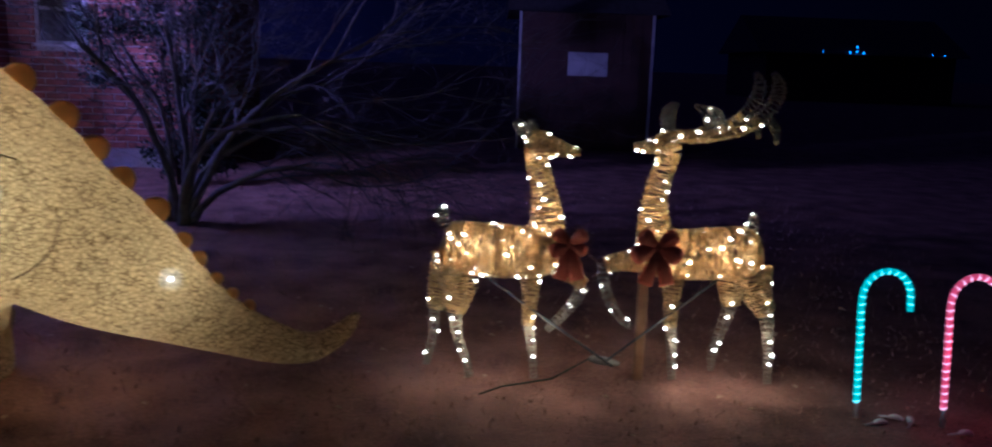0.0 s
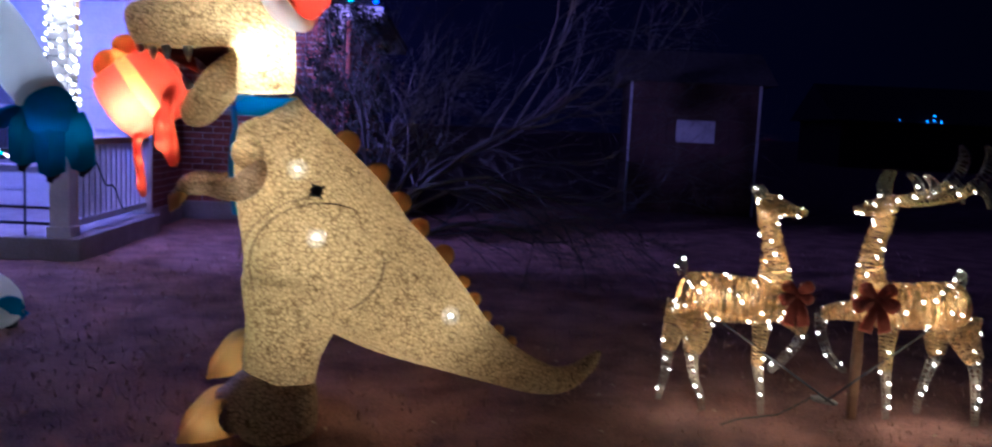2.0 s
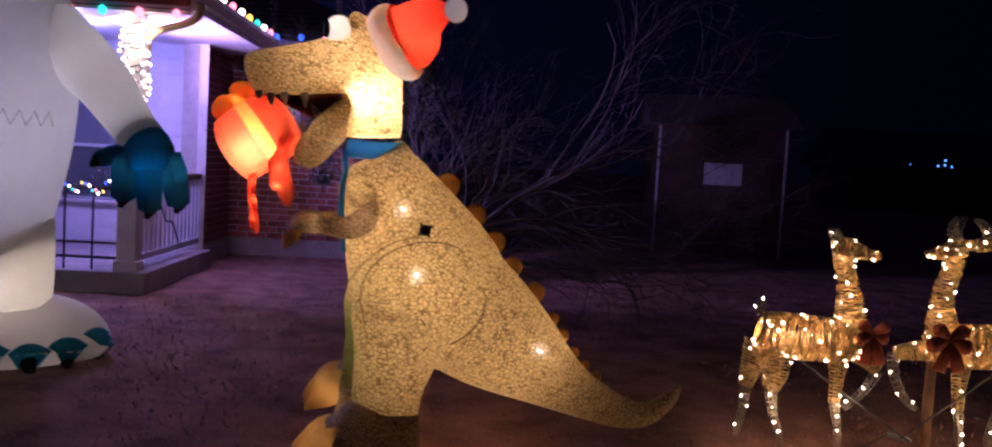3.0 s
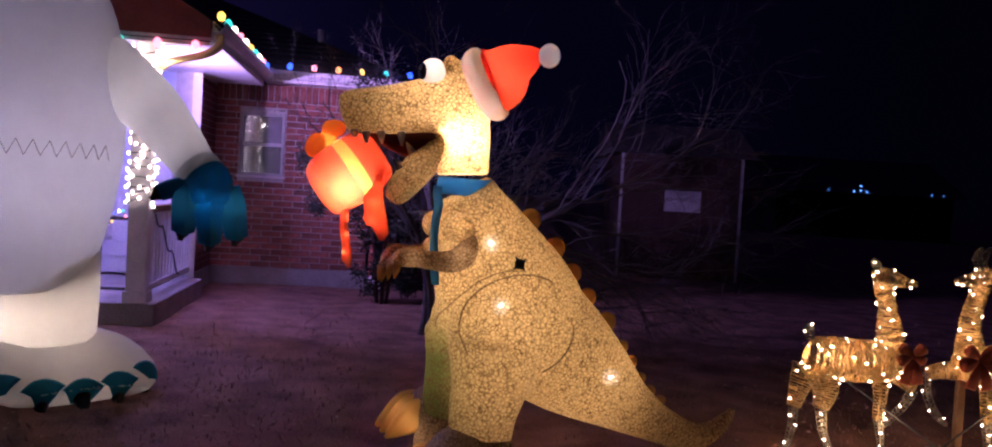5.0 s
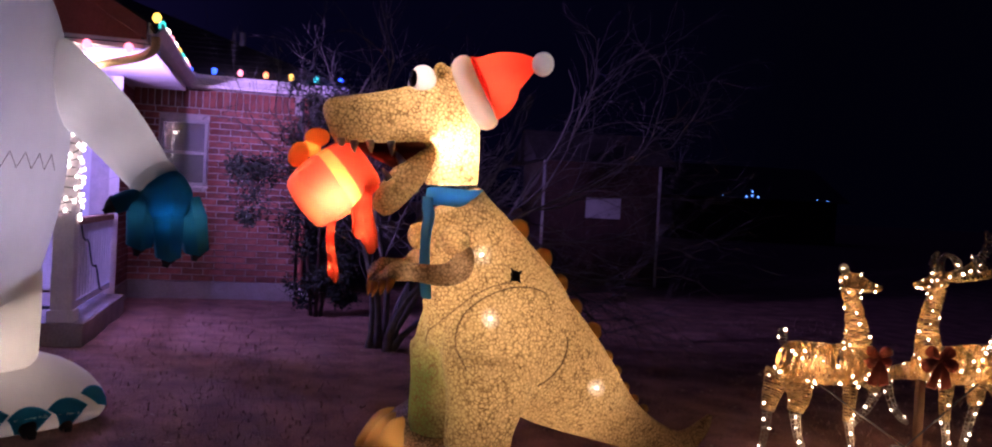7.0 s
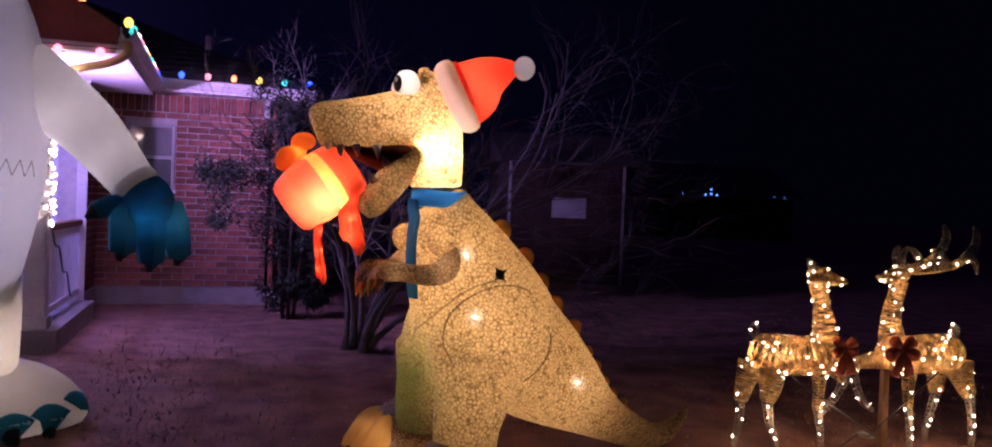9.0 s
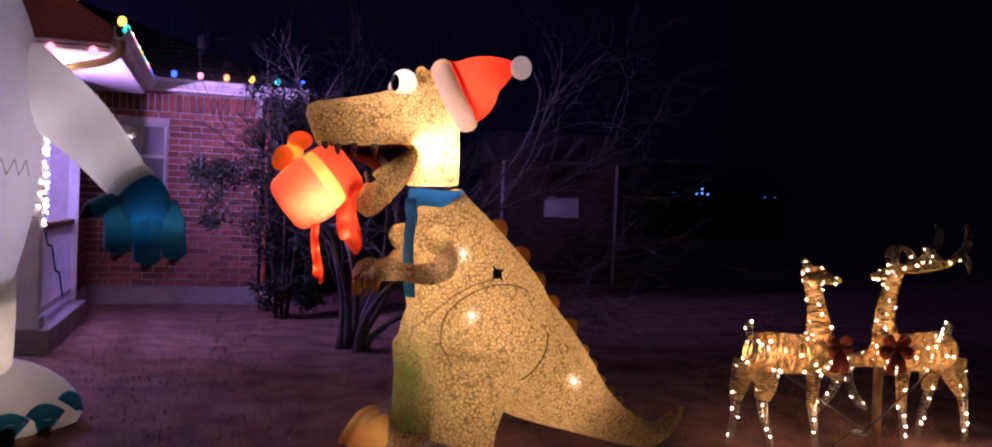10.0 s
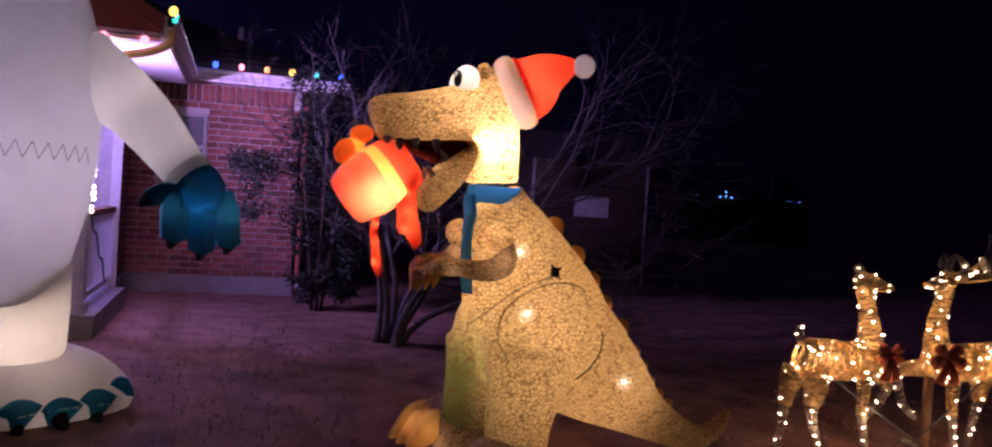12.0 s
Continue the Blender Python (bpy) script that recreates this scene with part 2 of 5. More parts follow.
def loft(bm, rows, seg=16, side=None, caps=True, square=1.0):
    """A closed tube through rows of (centre, radius across, radius along side); square below 1 flattens its sides."""
    pts = [Vector(r[0]) for r in rows]
    rings = []
    ref = Vector(side) if side else Vector((0, 1, 0))
    for i, (c, a, b) in enumerate(rows):
        d = (pts[min(i + 1, len(pts) - 1)] - pts[max(i - 1, 0)]).normalized()
        s = ref - d * ref.dot(d)
        if s.length < 1e-3:
            s = Vector((1, 0, 0)) - d * d.x
        s.normalize()
        w = d.cross(s)
        if not side:
            ref = s
        ring = []
        for k in range(seg):
            u, v = math.cos(k * math.tau / seg), math.sin(k * math.tau / seg)
            ring.append(bm.verts.new(pts[i] + w * a * math.copysign(abs(u) ** square, u) + s * b * math.copysign(abs(v) ** square, v)))
        rings.append(ring)
    for p, q in zip(rings, rings[1:]):
        for k in range(seg):
            bm.faces.new((p[k], p[(k + 1) % seg], q[(k + 1) % seg], q[k]))
    if caps:
        bm.faces.new(rings[0][::-1])
        bm.faces.new(rings[-1])
    return bm


def smooth_rows(rows, n=5):
    """Catmull-Rom between rows of (centre, a, b)."""
    flat = [(*r[0], r[1], r[2]) for r in rows]
    out = []
    for i in range(len(flat) - 1):
        p0, p1, p2, p3 = flat[max(i - 1, 0)], flat[i], flat[i + 1], flat[min(i + 2, len(flat) - 1)]
        for k in range(n):
            s = k / n
            v = [0.5 * (2 * b + (c - a) * s + (2 * a - 5 * b + 4 * c - d) * s * s + (3 * b - a - 3 * c + d) * s ** 3) for a, b, c, d in zip(p0, p1, p2, p3)]
            out.append((v[:3], max(v[3], 0.001), max(v[4], 0.001)))
    out.append((flat[-1][:3], flat[-1][3], flat[-1][4]))
    return out


def tube(bm, pts, r, seg=6, taper=None):
    rows = [(p, r if taper is None else r + (taper - r) * i / (len(pts) - 1), r if taper is None else r + (taper - r) * i / (len(pts) - 1)) for i, p in enumerate(pts)]
    return loft(bm, rows, seg)


def fuse(bm, voxel, rounds=6):
    """The union of the closed forms in bm, as one smooth skin."""
    me = bpy.data.meshes.new("skin")
    bmesh.ops.recalc_face_normals(bm, faces=bm.faces)
    bm.to_mesh(me)
    bm.free()
    ob = new("skin", me)
    rm = ob.modifiers.new("skin", "REMESH")
    rm.mode, rm.voxel_size = "VOXEL", voxel
    sm = ob.modifiers.new("soft", "SMOOTH")
    sm.factor, sm.iterations = 0.5, rounds
    dg = bpy.context.evaluated_depsgraph_get()
    done = bpy.data.meshes.new_from_object(ob.evaluated_get(dg))
    bpy.data.objects.remove(ob)
    bpy.data.meshes.remove(me)
    out = bmesh.new()
    out.from_mesh(done)
    bpy.data.meshes.remove(done)
    return out


def cone(bm, base, tip, r, seg=10, r_tip=0.003):
    base, tip = Vector(base), Vector(tip)
    mid = base.lerp(tip, 0.5)
    return loft(bm, [(base, r, r), (mid, r * 0.72, r * 0.72), (base.lerp(tip, 0.85), r * 0.32, r * 0.32), (tip, r_tip, r_tip)], seg)


def bulb_mesh(name, r, long, material):
    bm = bmesh.new()
    bmesh.ops.create_icosphere(bm, subdivisions=2, radius=r, matrix=Matrix.Diagonal((1, 1, long, 1)))
    me = bpy.data.meshes.new(name)
    bm.to_mesh(me)
    bm.free()
    me.materials.append(material)
    for q in me.polygons:
        q.use_smooth = True
    return me


# ---- ground ----
def lawn_height(x, y):
    s = min(max((y - 2.8) / 3.6, 0.0), 1.0)
    return -0.105 + 0.105 * s * s * (3 - 2 * s)


def lawn_bumps(x, y):
    return 0.014 * noise.noise((x * 1.7, y * 1.7, 0)) + 0.014 * noise.noise((x * 4.5, y * 4.5, 3))


def build_ground():
    bm = bmesh.new()
    xs = [-400, -120, -40, -20, -13, -9, -7.5] + [-6.8 + 0.095 * i for i in range(110)] + [4.2, 6, 9, 13, 20, 40, 120, 400]
    ys = [-300, -80, -20, -8, -4, -2, -0.5] + [0.6 + 0.095 * i for i in range(104)] + [11, 12, 14, 17, 22, 32, 60, 150, 600]
    grid = []
    for y in ys:
        grid.append([bm.verts.new((x, y, lawn_height(x, y) + (lawn_bumps(x, y) if abs(x) < 13 and -5 < y < 18 else 0))) for x in xs])
    for a, b in zip(grid, grid[1:]):
        for i in range(len(xs) - 1):
            bm.faces.new((a[i], a[i + 1], b[i + 1], b[i]))
    return tagged(part("ground", bm, SOIL), "dormant brown winter lawn with thin dry grass", "lawn", kind="structure")


build_ground()


def build_grass():
    rng = random.Random(5)
    verts, faces = [], []
    for i in range(26000):
        if i < 17000:
            x, y = rng.uniform(-6.5, 3.2), rng.uniform(1.2, 6.5)
        else:
            x, y = rng.uniform(-7.0, 3.5), rng.uniform(6.5, 10.5)
        if x < -5.0 and y > 6.5:
            continue
        z = lawn_height(x, y) + lawn_bumps(x, y) - 0.004
        a, h, w, l = rng.uniform(0, math.tau), rng.uniform(0.012, 0.045), rng.uniform(0.002, 0.005), rng.uniform(0.2, 1.3)
        dx, dy = math.cos(a), math.sin(a)
        k = len(verts)
        verts += [(x - dy * w, y + dx * w, z), (x + dy * w, y - dx * w, z), (x + dx * h * l, y + dy * h * l, z + h)]
        faces.append((k, k + 1, k + 2))
    me = bpy.data.meshes.new("grass")
    me.from_pydata(verts, [], faces)
    me.materials.append(STRAW)
    tagged(new("grass", me), "short dry straw-coloured grass blades on the lawn", "grass", kind="stuff")
    verts, faces = [], []
    for i in range(420):
        x, y = rng.uniform(-5.0, 2.5), rng.uniform(1.8, 9.5)
        z = lawn_height(x, y) + lawn_bumps(x, y) + 0.012
        a, r, c = rng.uniform(0, math.tau), rng.uniform(0.010, 0.026), rng.uniform(0.002, 0.014)
        dx, dy = math.cos(a) * r, math.sin(a) * r
        k = len(verts)
        verts += [(x - dx, y - dy, z), (x - dy * 0.5, y + dx * 0.5, z + c), (x + dx, y + dy, z + c * 0.4), (x + dy * 0.5, y - dx * 0.5, z + c)]
        faces += [(k, k + 1, k + 2), (k, k + 2, k + 3)]
    me = bpy.data.meshes.new("fallen_leaves")
    me.from_pydata(verts, [], faces)
    me.materials.append(DEADLEAF)
    tagged(new("fallen_leaves", me), "scattered pale dry fallen leaves on the lawn", "leaves", kind="stuff")


build_grass()


# ---- house: porch with a front gable, and a brick wing set back ----
HOUSE = pose(-5.04, 6.65, 0, 0, 0, 7)
house = thing("house", HOUSE, "single-storey brick house with a porch, lit purple at night", "house")


def boxes(name, spans, material, parent, label="", bevel=0.0):
    bm = bmesh.new()
    for lo, hi in spans:
        box(bm, lo, hi, bevel)
    return part(name, bm, material, parent, label, smooth=False)


WALL_Y = 3.56
front_wall = boxes("brick_wall", [((-0.19, WALL_Y, 0.22), (0.12, 3.78, 2.6)), ((0.69, WALL_Y, 0.22), (1.81, 3.78, 2.6)), ((0.12, WALL_Y, 0.22), (0.69, 3.78, 1.40)), ((0.12, WALL_Y, 2.22), (0.69, 3.78, 2.6))], MORTAR, house, "red brick wall with pale mortar")
side_wall = boxes("side_wall", [((-0.39, 2.19, 0.2), (-0.19, WALL_Y, 2.6))], MORTAR, house, "shaded brick side wall")
east_wall = boxes("east_wall", [((1.60, 3.78, 0.22), (1.80, 9.0, 2.6))], BRICK, house)
back_wall = boxes("back_wall", [((-4.8, 9.0, 0.0), (1.80, 9.2, 2.6))], BRICK, house)
west_wall = boxes("west_wall", [((-4.8, 2.5, 0.0), (-4.6, 9.0, 2.6))], BRICK, house)
boxes("foundation", [((-0.21, WALL_Y - 0.025, -0.1), (1.83, 3.8, 0.22)), ((-0.4, 2.17, -0.1), (-0.165, WALL_Y - 0.03, 0.2)), ((1.58, 3.8, -0.1), (1.83, 9.0, 0.22))], CONCRETE, house, "bare concrete foundation band", 0.006)
boxes("porch_slab", [((-4.6, 0.0, -0.1), (0.0, 2.165, 0.2))], CONCRETE, house, "worn concrete porch floor", 0.012)
porch_wall = boxes("porch_wall", [((-4.6, 2.33, 0.2), (-2.05, 2.5, 2.52)), ((-1.1, 2.33, 0.2), (-0.39, 2.5, 2.52)), ((-2.05, 2.33, 0.2), (-1.1, 2.5, 0.68)), ((-2.05, 2.33, 1.95), (-1.1, 2.5, 2.52))], SIDING, house, "pale lap-sided porch wall")
boxes("porch_ceiling", [((-4.8, -0.22, 2.52), (0.42, 2.3, 2.55)), ((-0.18, 2.3, 2.52), (0.42, 3.08, 2.55))], SIDING, house, "pale boarded porch ceiling and soffit")
boxes("wing_soffit", [((0.43, 3.12, 2.6), (2.28, 3.56, 2.63)), ((1.81, 3.56, 2.6), (2.28, 9.0, 2.63))], SIDING, house)


def lap_boards():
    k = 0
    for i in range(13):
        z = 0.22 + i * 0.178
        spans = [(-4.6, -0.4)] if z + 0.17 < 0.68 or z > 1.95 else [(-4.6, -2.12), (-1.03, -0.4)]
        for a, b in spans:
            bm = bmesh.new()
            v = [bm.verts.new(p) for p in ((a, 2.325, z), (b, 2.325, z), (b, 2.325, z + 0.176), (a, 2.325, z + 0.176), (a, 2.302, z), (b, 2.302, z), (b, 2.318, z + 0.176), (a, 2.318, z + 0.176))]
            for f in ((0, 1, 2, 3), (4, 5, 6, 7), (0, 1, 5, 4), (2, 3, 7, 6), (1, 2, 6, 5), (0, 3, 7, 4)):
                bm.faces.new([v[j] for j in f])
            part("siding_board", bm, SIDING, porch_wall, smooth=False)


lap_boards()


def sash_window(x0, x1, y, z0, z1, name):
    """A single-hung window set in a wall that faces -y."""
    w = new(name)
    w.parent = house
    tagged(w, "white single-hung window with a blind")
    f = 0.035
    boxes("window_frame", [((x0, y - 0.03, z0), (x0 + f, y + 0.08, z1)), ((x1 - f, y - 0.03, z0), (x1, y + 0.08, z1)), ((x0 + f, y - 0.03, z1 - f), (x1 - f, y + 0.08, z1)), ((x0 + f, y - 0.03, z0), (x1 - f, y + 0.08, z0 + f))], GREY_TRIM, w)
    mid = (z0 + z1) / 2
    boxes("meeting_rail", [((x0 + f, y + 0.0, mid - 0.02), (x1 - f, y + 0.05, mid + 0.02))], GREY_TRIM, w)
    boxes("window_sill", [((x0 - 0.03, y - 0.05, z0 - 0.03), (x1 + 0.03, y - 0.002, z0 - 0.002))], TRIM, w, "", 0.004)
    for lo, hi, d in ((mid + 0.02, z1 - f, 0.03), (z0 + f, mid - 0.02, 0.02)):
        boxes("pane", [((x0 + f, y + d, lo), (x1 - f, y + d + 0.006, hi))], GLASS, w).visible_shadow = False
    boxes("curtain", [((x0 + f, y + 0.06, mid - 0.02), (x1 - f, y + 0.066, z1 - f))], CURTAIN, w, "half-drawn pale blind")
    boxes("insect_screen", [((x0 + f, y + 0.07, z0 + f), (x1 - f, y + 0.076, mid - 0.02))], SCREEN, w, "dark lower sash screen")
    return w


sash_window(0.125, 0.685, WALL_Y + 0.01, 1.41, 2.215, "window_wing")
sash_window(-2.045, -1.105, 2.31, 0.69, 1.94, "window_porch")
boxes("casing", [((-2.12, 2.285, 0.62), (-2.05, 2.30, 2.02)), ((-1.10, 2.285, 0.62), (-1.03, 2.30, 2.02)), ((-2.05, 2.285, 1.95), (-1.10, 2.30, 2.02))], TRIM, house)

# corner board and post at the porch's open corner
boxes("corner_board", [((-0.20, 2.155, 0.2), (-0.10, 2.187, 2.52))], TRIM, house)
boxes("post", [((-0.27, 0.04, 0.2), (-0.10, 0.21, 2.52)), ((-0.29, 0.02, 0.2), (-0.08, 0.23, 0.30))], TRIM, house, "square white porch post", 0.006)


def side_railing():
    r = new("side_railing")
    r.parent = house
    tagged(r, "white picket railing with a brown handrail")
    boxes("handrail", [((-0.22, 0.23, 1.00), (-0.13, 2.15, 1.06))], STAKE, r, "brown wooden handrail", 0.008)
    boxes("bottom_rail", [((-0.20, 0.23, 0.27), (-0.15, 2.15, 0.33))], TRIM, r)
    for i in range(14):
        y = 0.33 + i * 0.132
        boxes("picket", [((-0.195, y, 0.33), (-0.155, y + 0.036, 1.0))], TRIM, r)
    bm = bmesh.new()
    tube(bm, [(-0.10, 0.3 + 0.09 * i, 1.0 - 0.055 * i - 0.05 * math.sin(i * 1.3)) for i in range(13)], 0.008, 6)
    part("hanging_cable", bm, CABLE, r, "loose dark cable")


side_railing()


def front_railing():
    r = new("front_railing")
    r.parent = house
    tagged(r, "thin dark iron railing along the porch front")
    boxes("handrail", [((-2.6, 0.10, 0.93), (-0.28, 0.14, 0.96))], IRON, r)
    boxes("bottom_rail", [((-2.6, 0.105, 0.30), (-0.28, 0.135, 0.325))], IRON, r)
    for i in range(9):
        x = -0.52 - i * 0.25
        boxes("baluster", [((x, 0.112, 0.20), (x + 0.016, 0.128, 0.93))], IRON, r)


front_railing()


def roof_plane(name, corners, thick=0.07, parent=house):
    bm = bmesh.new()
    c = [Vector(p) for p in corners]
    n = (c[1] - c[0]).cross(c[2] - c[0]).normalized()
    if n.z < 0:
        n = -n
    top = [bm.verts.new(p + n * thick) for p in c]
    low = [bm.verts.new(p) for p in c]
    bm.faces.new(top)
    bm.faces.new(low[::-1])
    k = len(c)
    for i in range(k):
        bm.faces.new((low[i], low[(i + 1) % k], top[(i + 1) % k], top[i]))
    return part(name, bm, SHINGLE, parent, "dark asphalt shingle roof", smooth=False)


PITCH = math.tan(radians(31))
RIDGE_X, EAVE_X, EAVE_Z = -2.2, 0.44, 2.60
ridge_z = EAVE_Z + (EAVE_X - RIDGE_X) * PITCH
roof_plane("porch_roof", [(EAVE_X, -0.34, EAVE_Z), (EAVE_X, 3.6, EAVE_Z), (RIDGE_X, 6.2, ridge_z), (RIDGE_X, -0.34, ridge_z)])
roof_plane("porch_roof", [(2 * RIDGE_X - EAVE_X, -0.34, EAVE_Z), (2 * RIDGE_X - EAVE_X, 6.2, EAVE_Z), (RIDGE_X, 6.2, ridge_z), (RIDGE_X, -0.34, ridge_z)])
roof_plane("wing_roof", [(0.30, 3.1, 2.66), (2.3, 3.1, 2.66), (-0.7, 6.1, 4.06), (-2.2, 6.1, 4.06)])
roof_plane("wing_roof", [(2.3, 3.1, 2.66), (2.3, 9.1, 2.66), (-0.7, 6.1, 4.06)])
roof_plane("wing_roof", [(2.3, 9.1, 2.66), (-4.8, 9.1, 2.66), (-4.8, 6.1, 4.06), (-0.7, 6.1, 4.06)])


def shingle_courses():
    """Rows of shingle butts along the wing roof's front slope."""
    s = 1.40 / 3.0
    for i in range(1, 14):
        y = 3.1 + 0.2 * i
        z = 2.66 + (y - 3.1) * s + 0.078
        b = 2.3 - (y - 3.1)
        boxes("shingle_course", [((-0.4, y - 0.004, z - 0.012), (b - 0.04, y + 0.02, z + 0.004))], SHINGLE, house)


shingle_courses()


def gable_face():
    bm = bmesh.new()
    lo, x0, x1 = 2.525, 2 * RIDGE_X - EAVE_X + 0.06, EAVE_X - 0.06
    pts = [(x0, lo), (x1, lo), (x1, EAVE_Z + 0.03), (RIDGE_X, ridge_z - 0.01), (x0, EAVE_Z + 0.03)]
    a = [bm.verts.new((x, -0.22, z)) for x, z in pts]
    b = [bm.verts.new((x, -0.16, z)) for x, z in pts]
    bm.faces.new(a)
    bm.faces.new(b[::-1])
    for i in range(5):
        bm.faces.new((a[i], a[(i + 1) % 5], b[(i + 1) % 5], b[i]))
    g = part("gable", bm, GABLE, house, "red-brown painted gable", smooth=False)
    boxes("gable_trim", [((x0, -0.245, lo - 0.04), (x1 + 0.03, -0.222, lo + 0.03))], TRIM, house)
    # rake board under the sloping edge
    bm = bmesh.new()
    for sx in (1, -1):
        e, r = (EAVE_X if sx > 0 else 2 * RIDGE_X - EAVE_X), RIDGE_X
        v = [bm.verts.new(p) for p in ((e, -0.36, EAVE_Z - 0.06), (e, -0.36, EAVE_Z + 0.08), (r, -0.36, ridge_z + 0.08), (r, -0.36, ridge_z - 0.06), (e, -0.342, EAVE_Z - 0.06), (e, -0.342, EAVE_Z + 0.08), (r, -0.342, ridge_z + 0.08), (r, -0.342, ridge_z - 0.06))]
        for f in ((0, 1, 2, 3), (4, 5, 6, 7), (0, 1, 5, 4), (1, 2, 6, 5), (2, 3, 7, 6), (3, 0, 4, 7)):
            bm.faces.new([v[j] for j in f])
    part("rake_board", bm, GABLE, house, smooth=False)


gable_face()


def gutter(a, b, out):
    """A K-style gutter from a to b; out: the direction away from the wall."""
    bm = bmesh.new()
    prof = [(0, 0), (0, 0.10), (0.012, 0.10), (0.012, 0.012), (0.06, 0.012), (0.098, 0.06), (0.098, 0.10), (0.112, 0.10), (0.112, 0.055), (0.066, 0)]
    rings = [[bm.verts.new((p[0] + out[0] * u, p[1] + out[1] * u, p[2] + w)) for u, w in prof] for p in (a, b)]
    n = len(prof)
    for i in range(n):
        bm.faces.new((rings[0][i], rings[0][(i + 1) % n], rings[1][(i + 1) % n], rings[1][i]))
    bm.faces.new(rings[0])
    bm.faces.new(rings[1][::-1])
    return part("gutter", bm, TRIM, house, "white metal gutter", smooth=False)


gutter((0.45, -0.36, 2.58), (0.45, 2.98, 2.58), (1, 0))
gutter((0.57, 3.09, 2.62), (2.34, 3.09, 2.60), (0, -1))
boxes("fascia", [((0.425, -0.34, 2.52), (0.447, 3.08, 2.62)), ((0.45, 3.093, 2.58), (2.3, 3.115, 2.70)), ((2.285, 3.12, 2.58), (2.305, 9.0, 2.70))], TRIM, house)
boxes("gutter_end_box", [((0.47, 2.985, 2.58), (0.565, 3.085, 2.74))], TRIM, house, "boxed gutter corner", 0.006)


def downspouts():
    bm = bmesh.new()
    loft(bm, smooth_rows([((0.50, -0.28, 2.58), 0.036, 0.036), ((0.49, -0.27, 2.48), 0.036, 0.036), ((0.36, -0.20, 2.41), 0.036, 0.036), ((0.10, -0.07, 2.36), 0.036, 0.036), ((-0.03, 0.10, 2.33), 0.036, 0.036), ((-0.13, 0.27, 2.2), 0.036, 0.036), ((-0.16, 0.285, 1.2), 0.036, 0.036), ((-0.16, 0.285, 0.24), 0.036, 0.036)]), 10)
    part("downspout", bm, DOWNSPOUT, house, "cream downspout bent back to the porch post")
    bm = bmesh.new()
    loft(bm, smooth_rows([((1.88, 3.5, 2.58), 0.035, 0.035), ((1.88, 3.5, 0.25), 0.035, 0.035), ((1.885, 3.485, 0.165), 0.035, 0.035)]), 10)
    part("downspout", bm, GABLE, house, "dark red-brown downspout at the brick corner")
    bm = bmesh.new()
    loft(bm, smooth_rows([((1.885, 3.485, 0.17), 0.039, 0.039), ((1.90, 3.46, 0.12), 0.039, 0.039), ((2.0, 3.35, 0.06), 0.039, 0.039), ((2.05, 3.30, 0.045), 0.039, 0.039)]), 10)
    part("downspout_elbow", bm, TRIM, house, "white downspout elbow")
    bm = bmesh.new()
    loft(bm, [((1.02, 4.36, 3.15), 0.04, 0.04), ((1.02, 4.36, 3.48), 0.04, 0.04)], 12)
    part("vent_pipe", bm, TRIM, house, "short white roof vent pipe")


downspouts()

# ---- festive lamps on the house ----
BULB_MESH = {c: bulb_mesh("bulb", 0.035, 1.25, m) for c, m in BULB.items()}
MINI = {c: bulb_mesh("mini_bulb", 0.011, 1.3, m) for c, m in BULB.items()}
MINI["mini"] = bulb_mesh("mini_bulb", 0.0125, 1.2, COOLWHITE)
SOCKET = bulb_mesh("socket", 0.014, 1.2, CABLE)


def string_of_bulbs(label, spots, cable, meshes=BULB_MESH, socket=True):
    s = thing("string_lights", HOUSE.copy(), label, "string lights", "festive strings on the house")
    bm = bmesh.new()
    tube(bm, cable, 0.005, 5)
    part("wire", bm, CABLE, s)
    for (x, y, z), colour in spots:
        b = new("bulb", meshes[colour])
        b.parent, b.location = s, (x, y, z)
        if socket:
            k = new("socket", SOCKET)
            k.parent, k.location = s, (x, y, z - 0.042)
    return s


eave = [((0.76 + 0.296 * i, 3.03, 2.775), c) for i, c in enumerate(("blue", "pink", "orange", "yellow", "teal", "blue"))]
string_of_bulbs("large coloured bulbs standing along the white wing gutter", eave, [(0.55, 3.03, 2.728), (1.2, 3.03, 2.726), (2.3, 3.03, 2.722)])
side = [((0.505, -0.28 + 0.345 * i, 2.735), c) for i, c in enumerate(("yellow", "teal", "white", "pink", "white", "yellow", "teal", "white", "pink", "blue"))]
string_of_bulbs("large coloured bulbs along the porch's side gutter", side, [(0.505, -0.33, 2.688), (0.505, 1.3, 2.688), (0.505, 2.95, 2.688)])
low = [((0.30 - 0.31 * i, -0.275, 2.475), c) for i, c in enumerate(("pink", "pink", "teal", "orange", "blue", "yellow", "pink"))]
string_of_bulbs("large coloured bulbs hung along the gable's lower edge", low, [(0.45, -0.262, 2.52), (-0.8, -0.262, 2.515), (-1.7, -0.262, 2.52)], socket=False)
rake = [((0.17 - 0.33 * i, -0.37, EAVE_Z + 0.13 + (0.27 + 0.33 * i) * PITCH), c) for i, c in enumerate(("orange", "teal", "blue", "pink"))]
string_of_bulbs("large coloured bulbs up the gable's sloping edge", rake, [(0.45, -0.37, EAVE_Z + 0.085), (-1.1, -0.37, EAVE_Z + 0.085 + 1.55 * PITCH)])

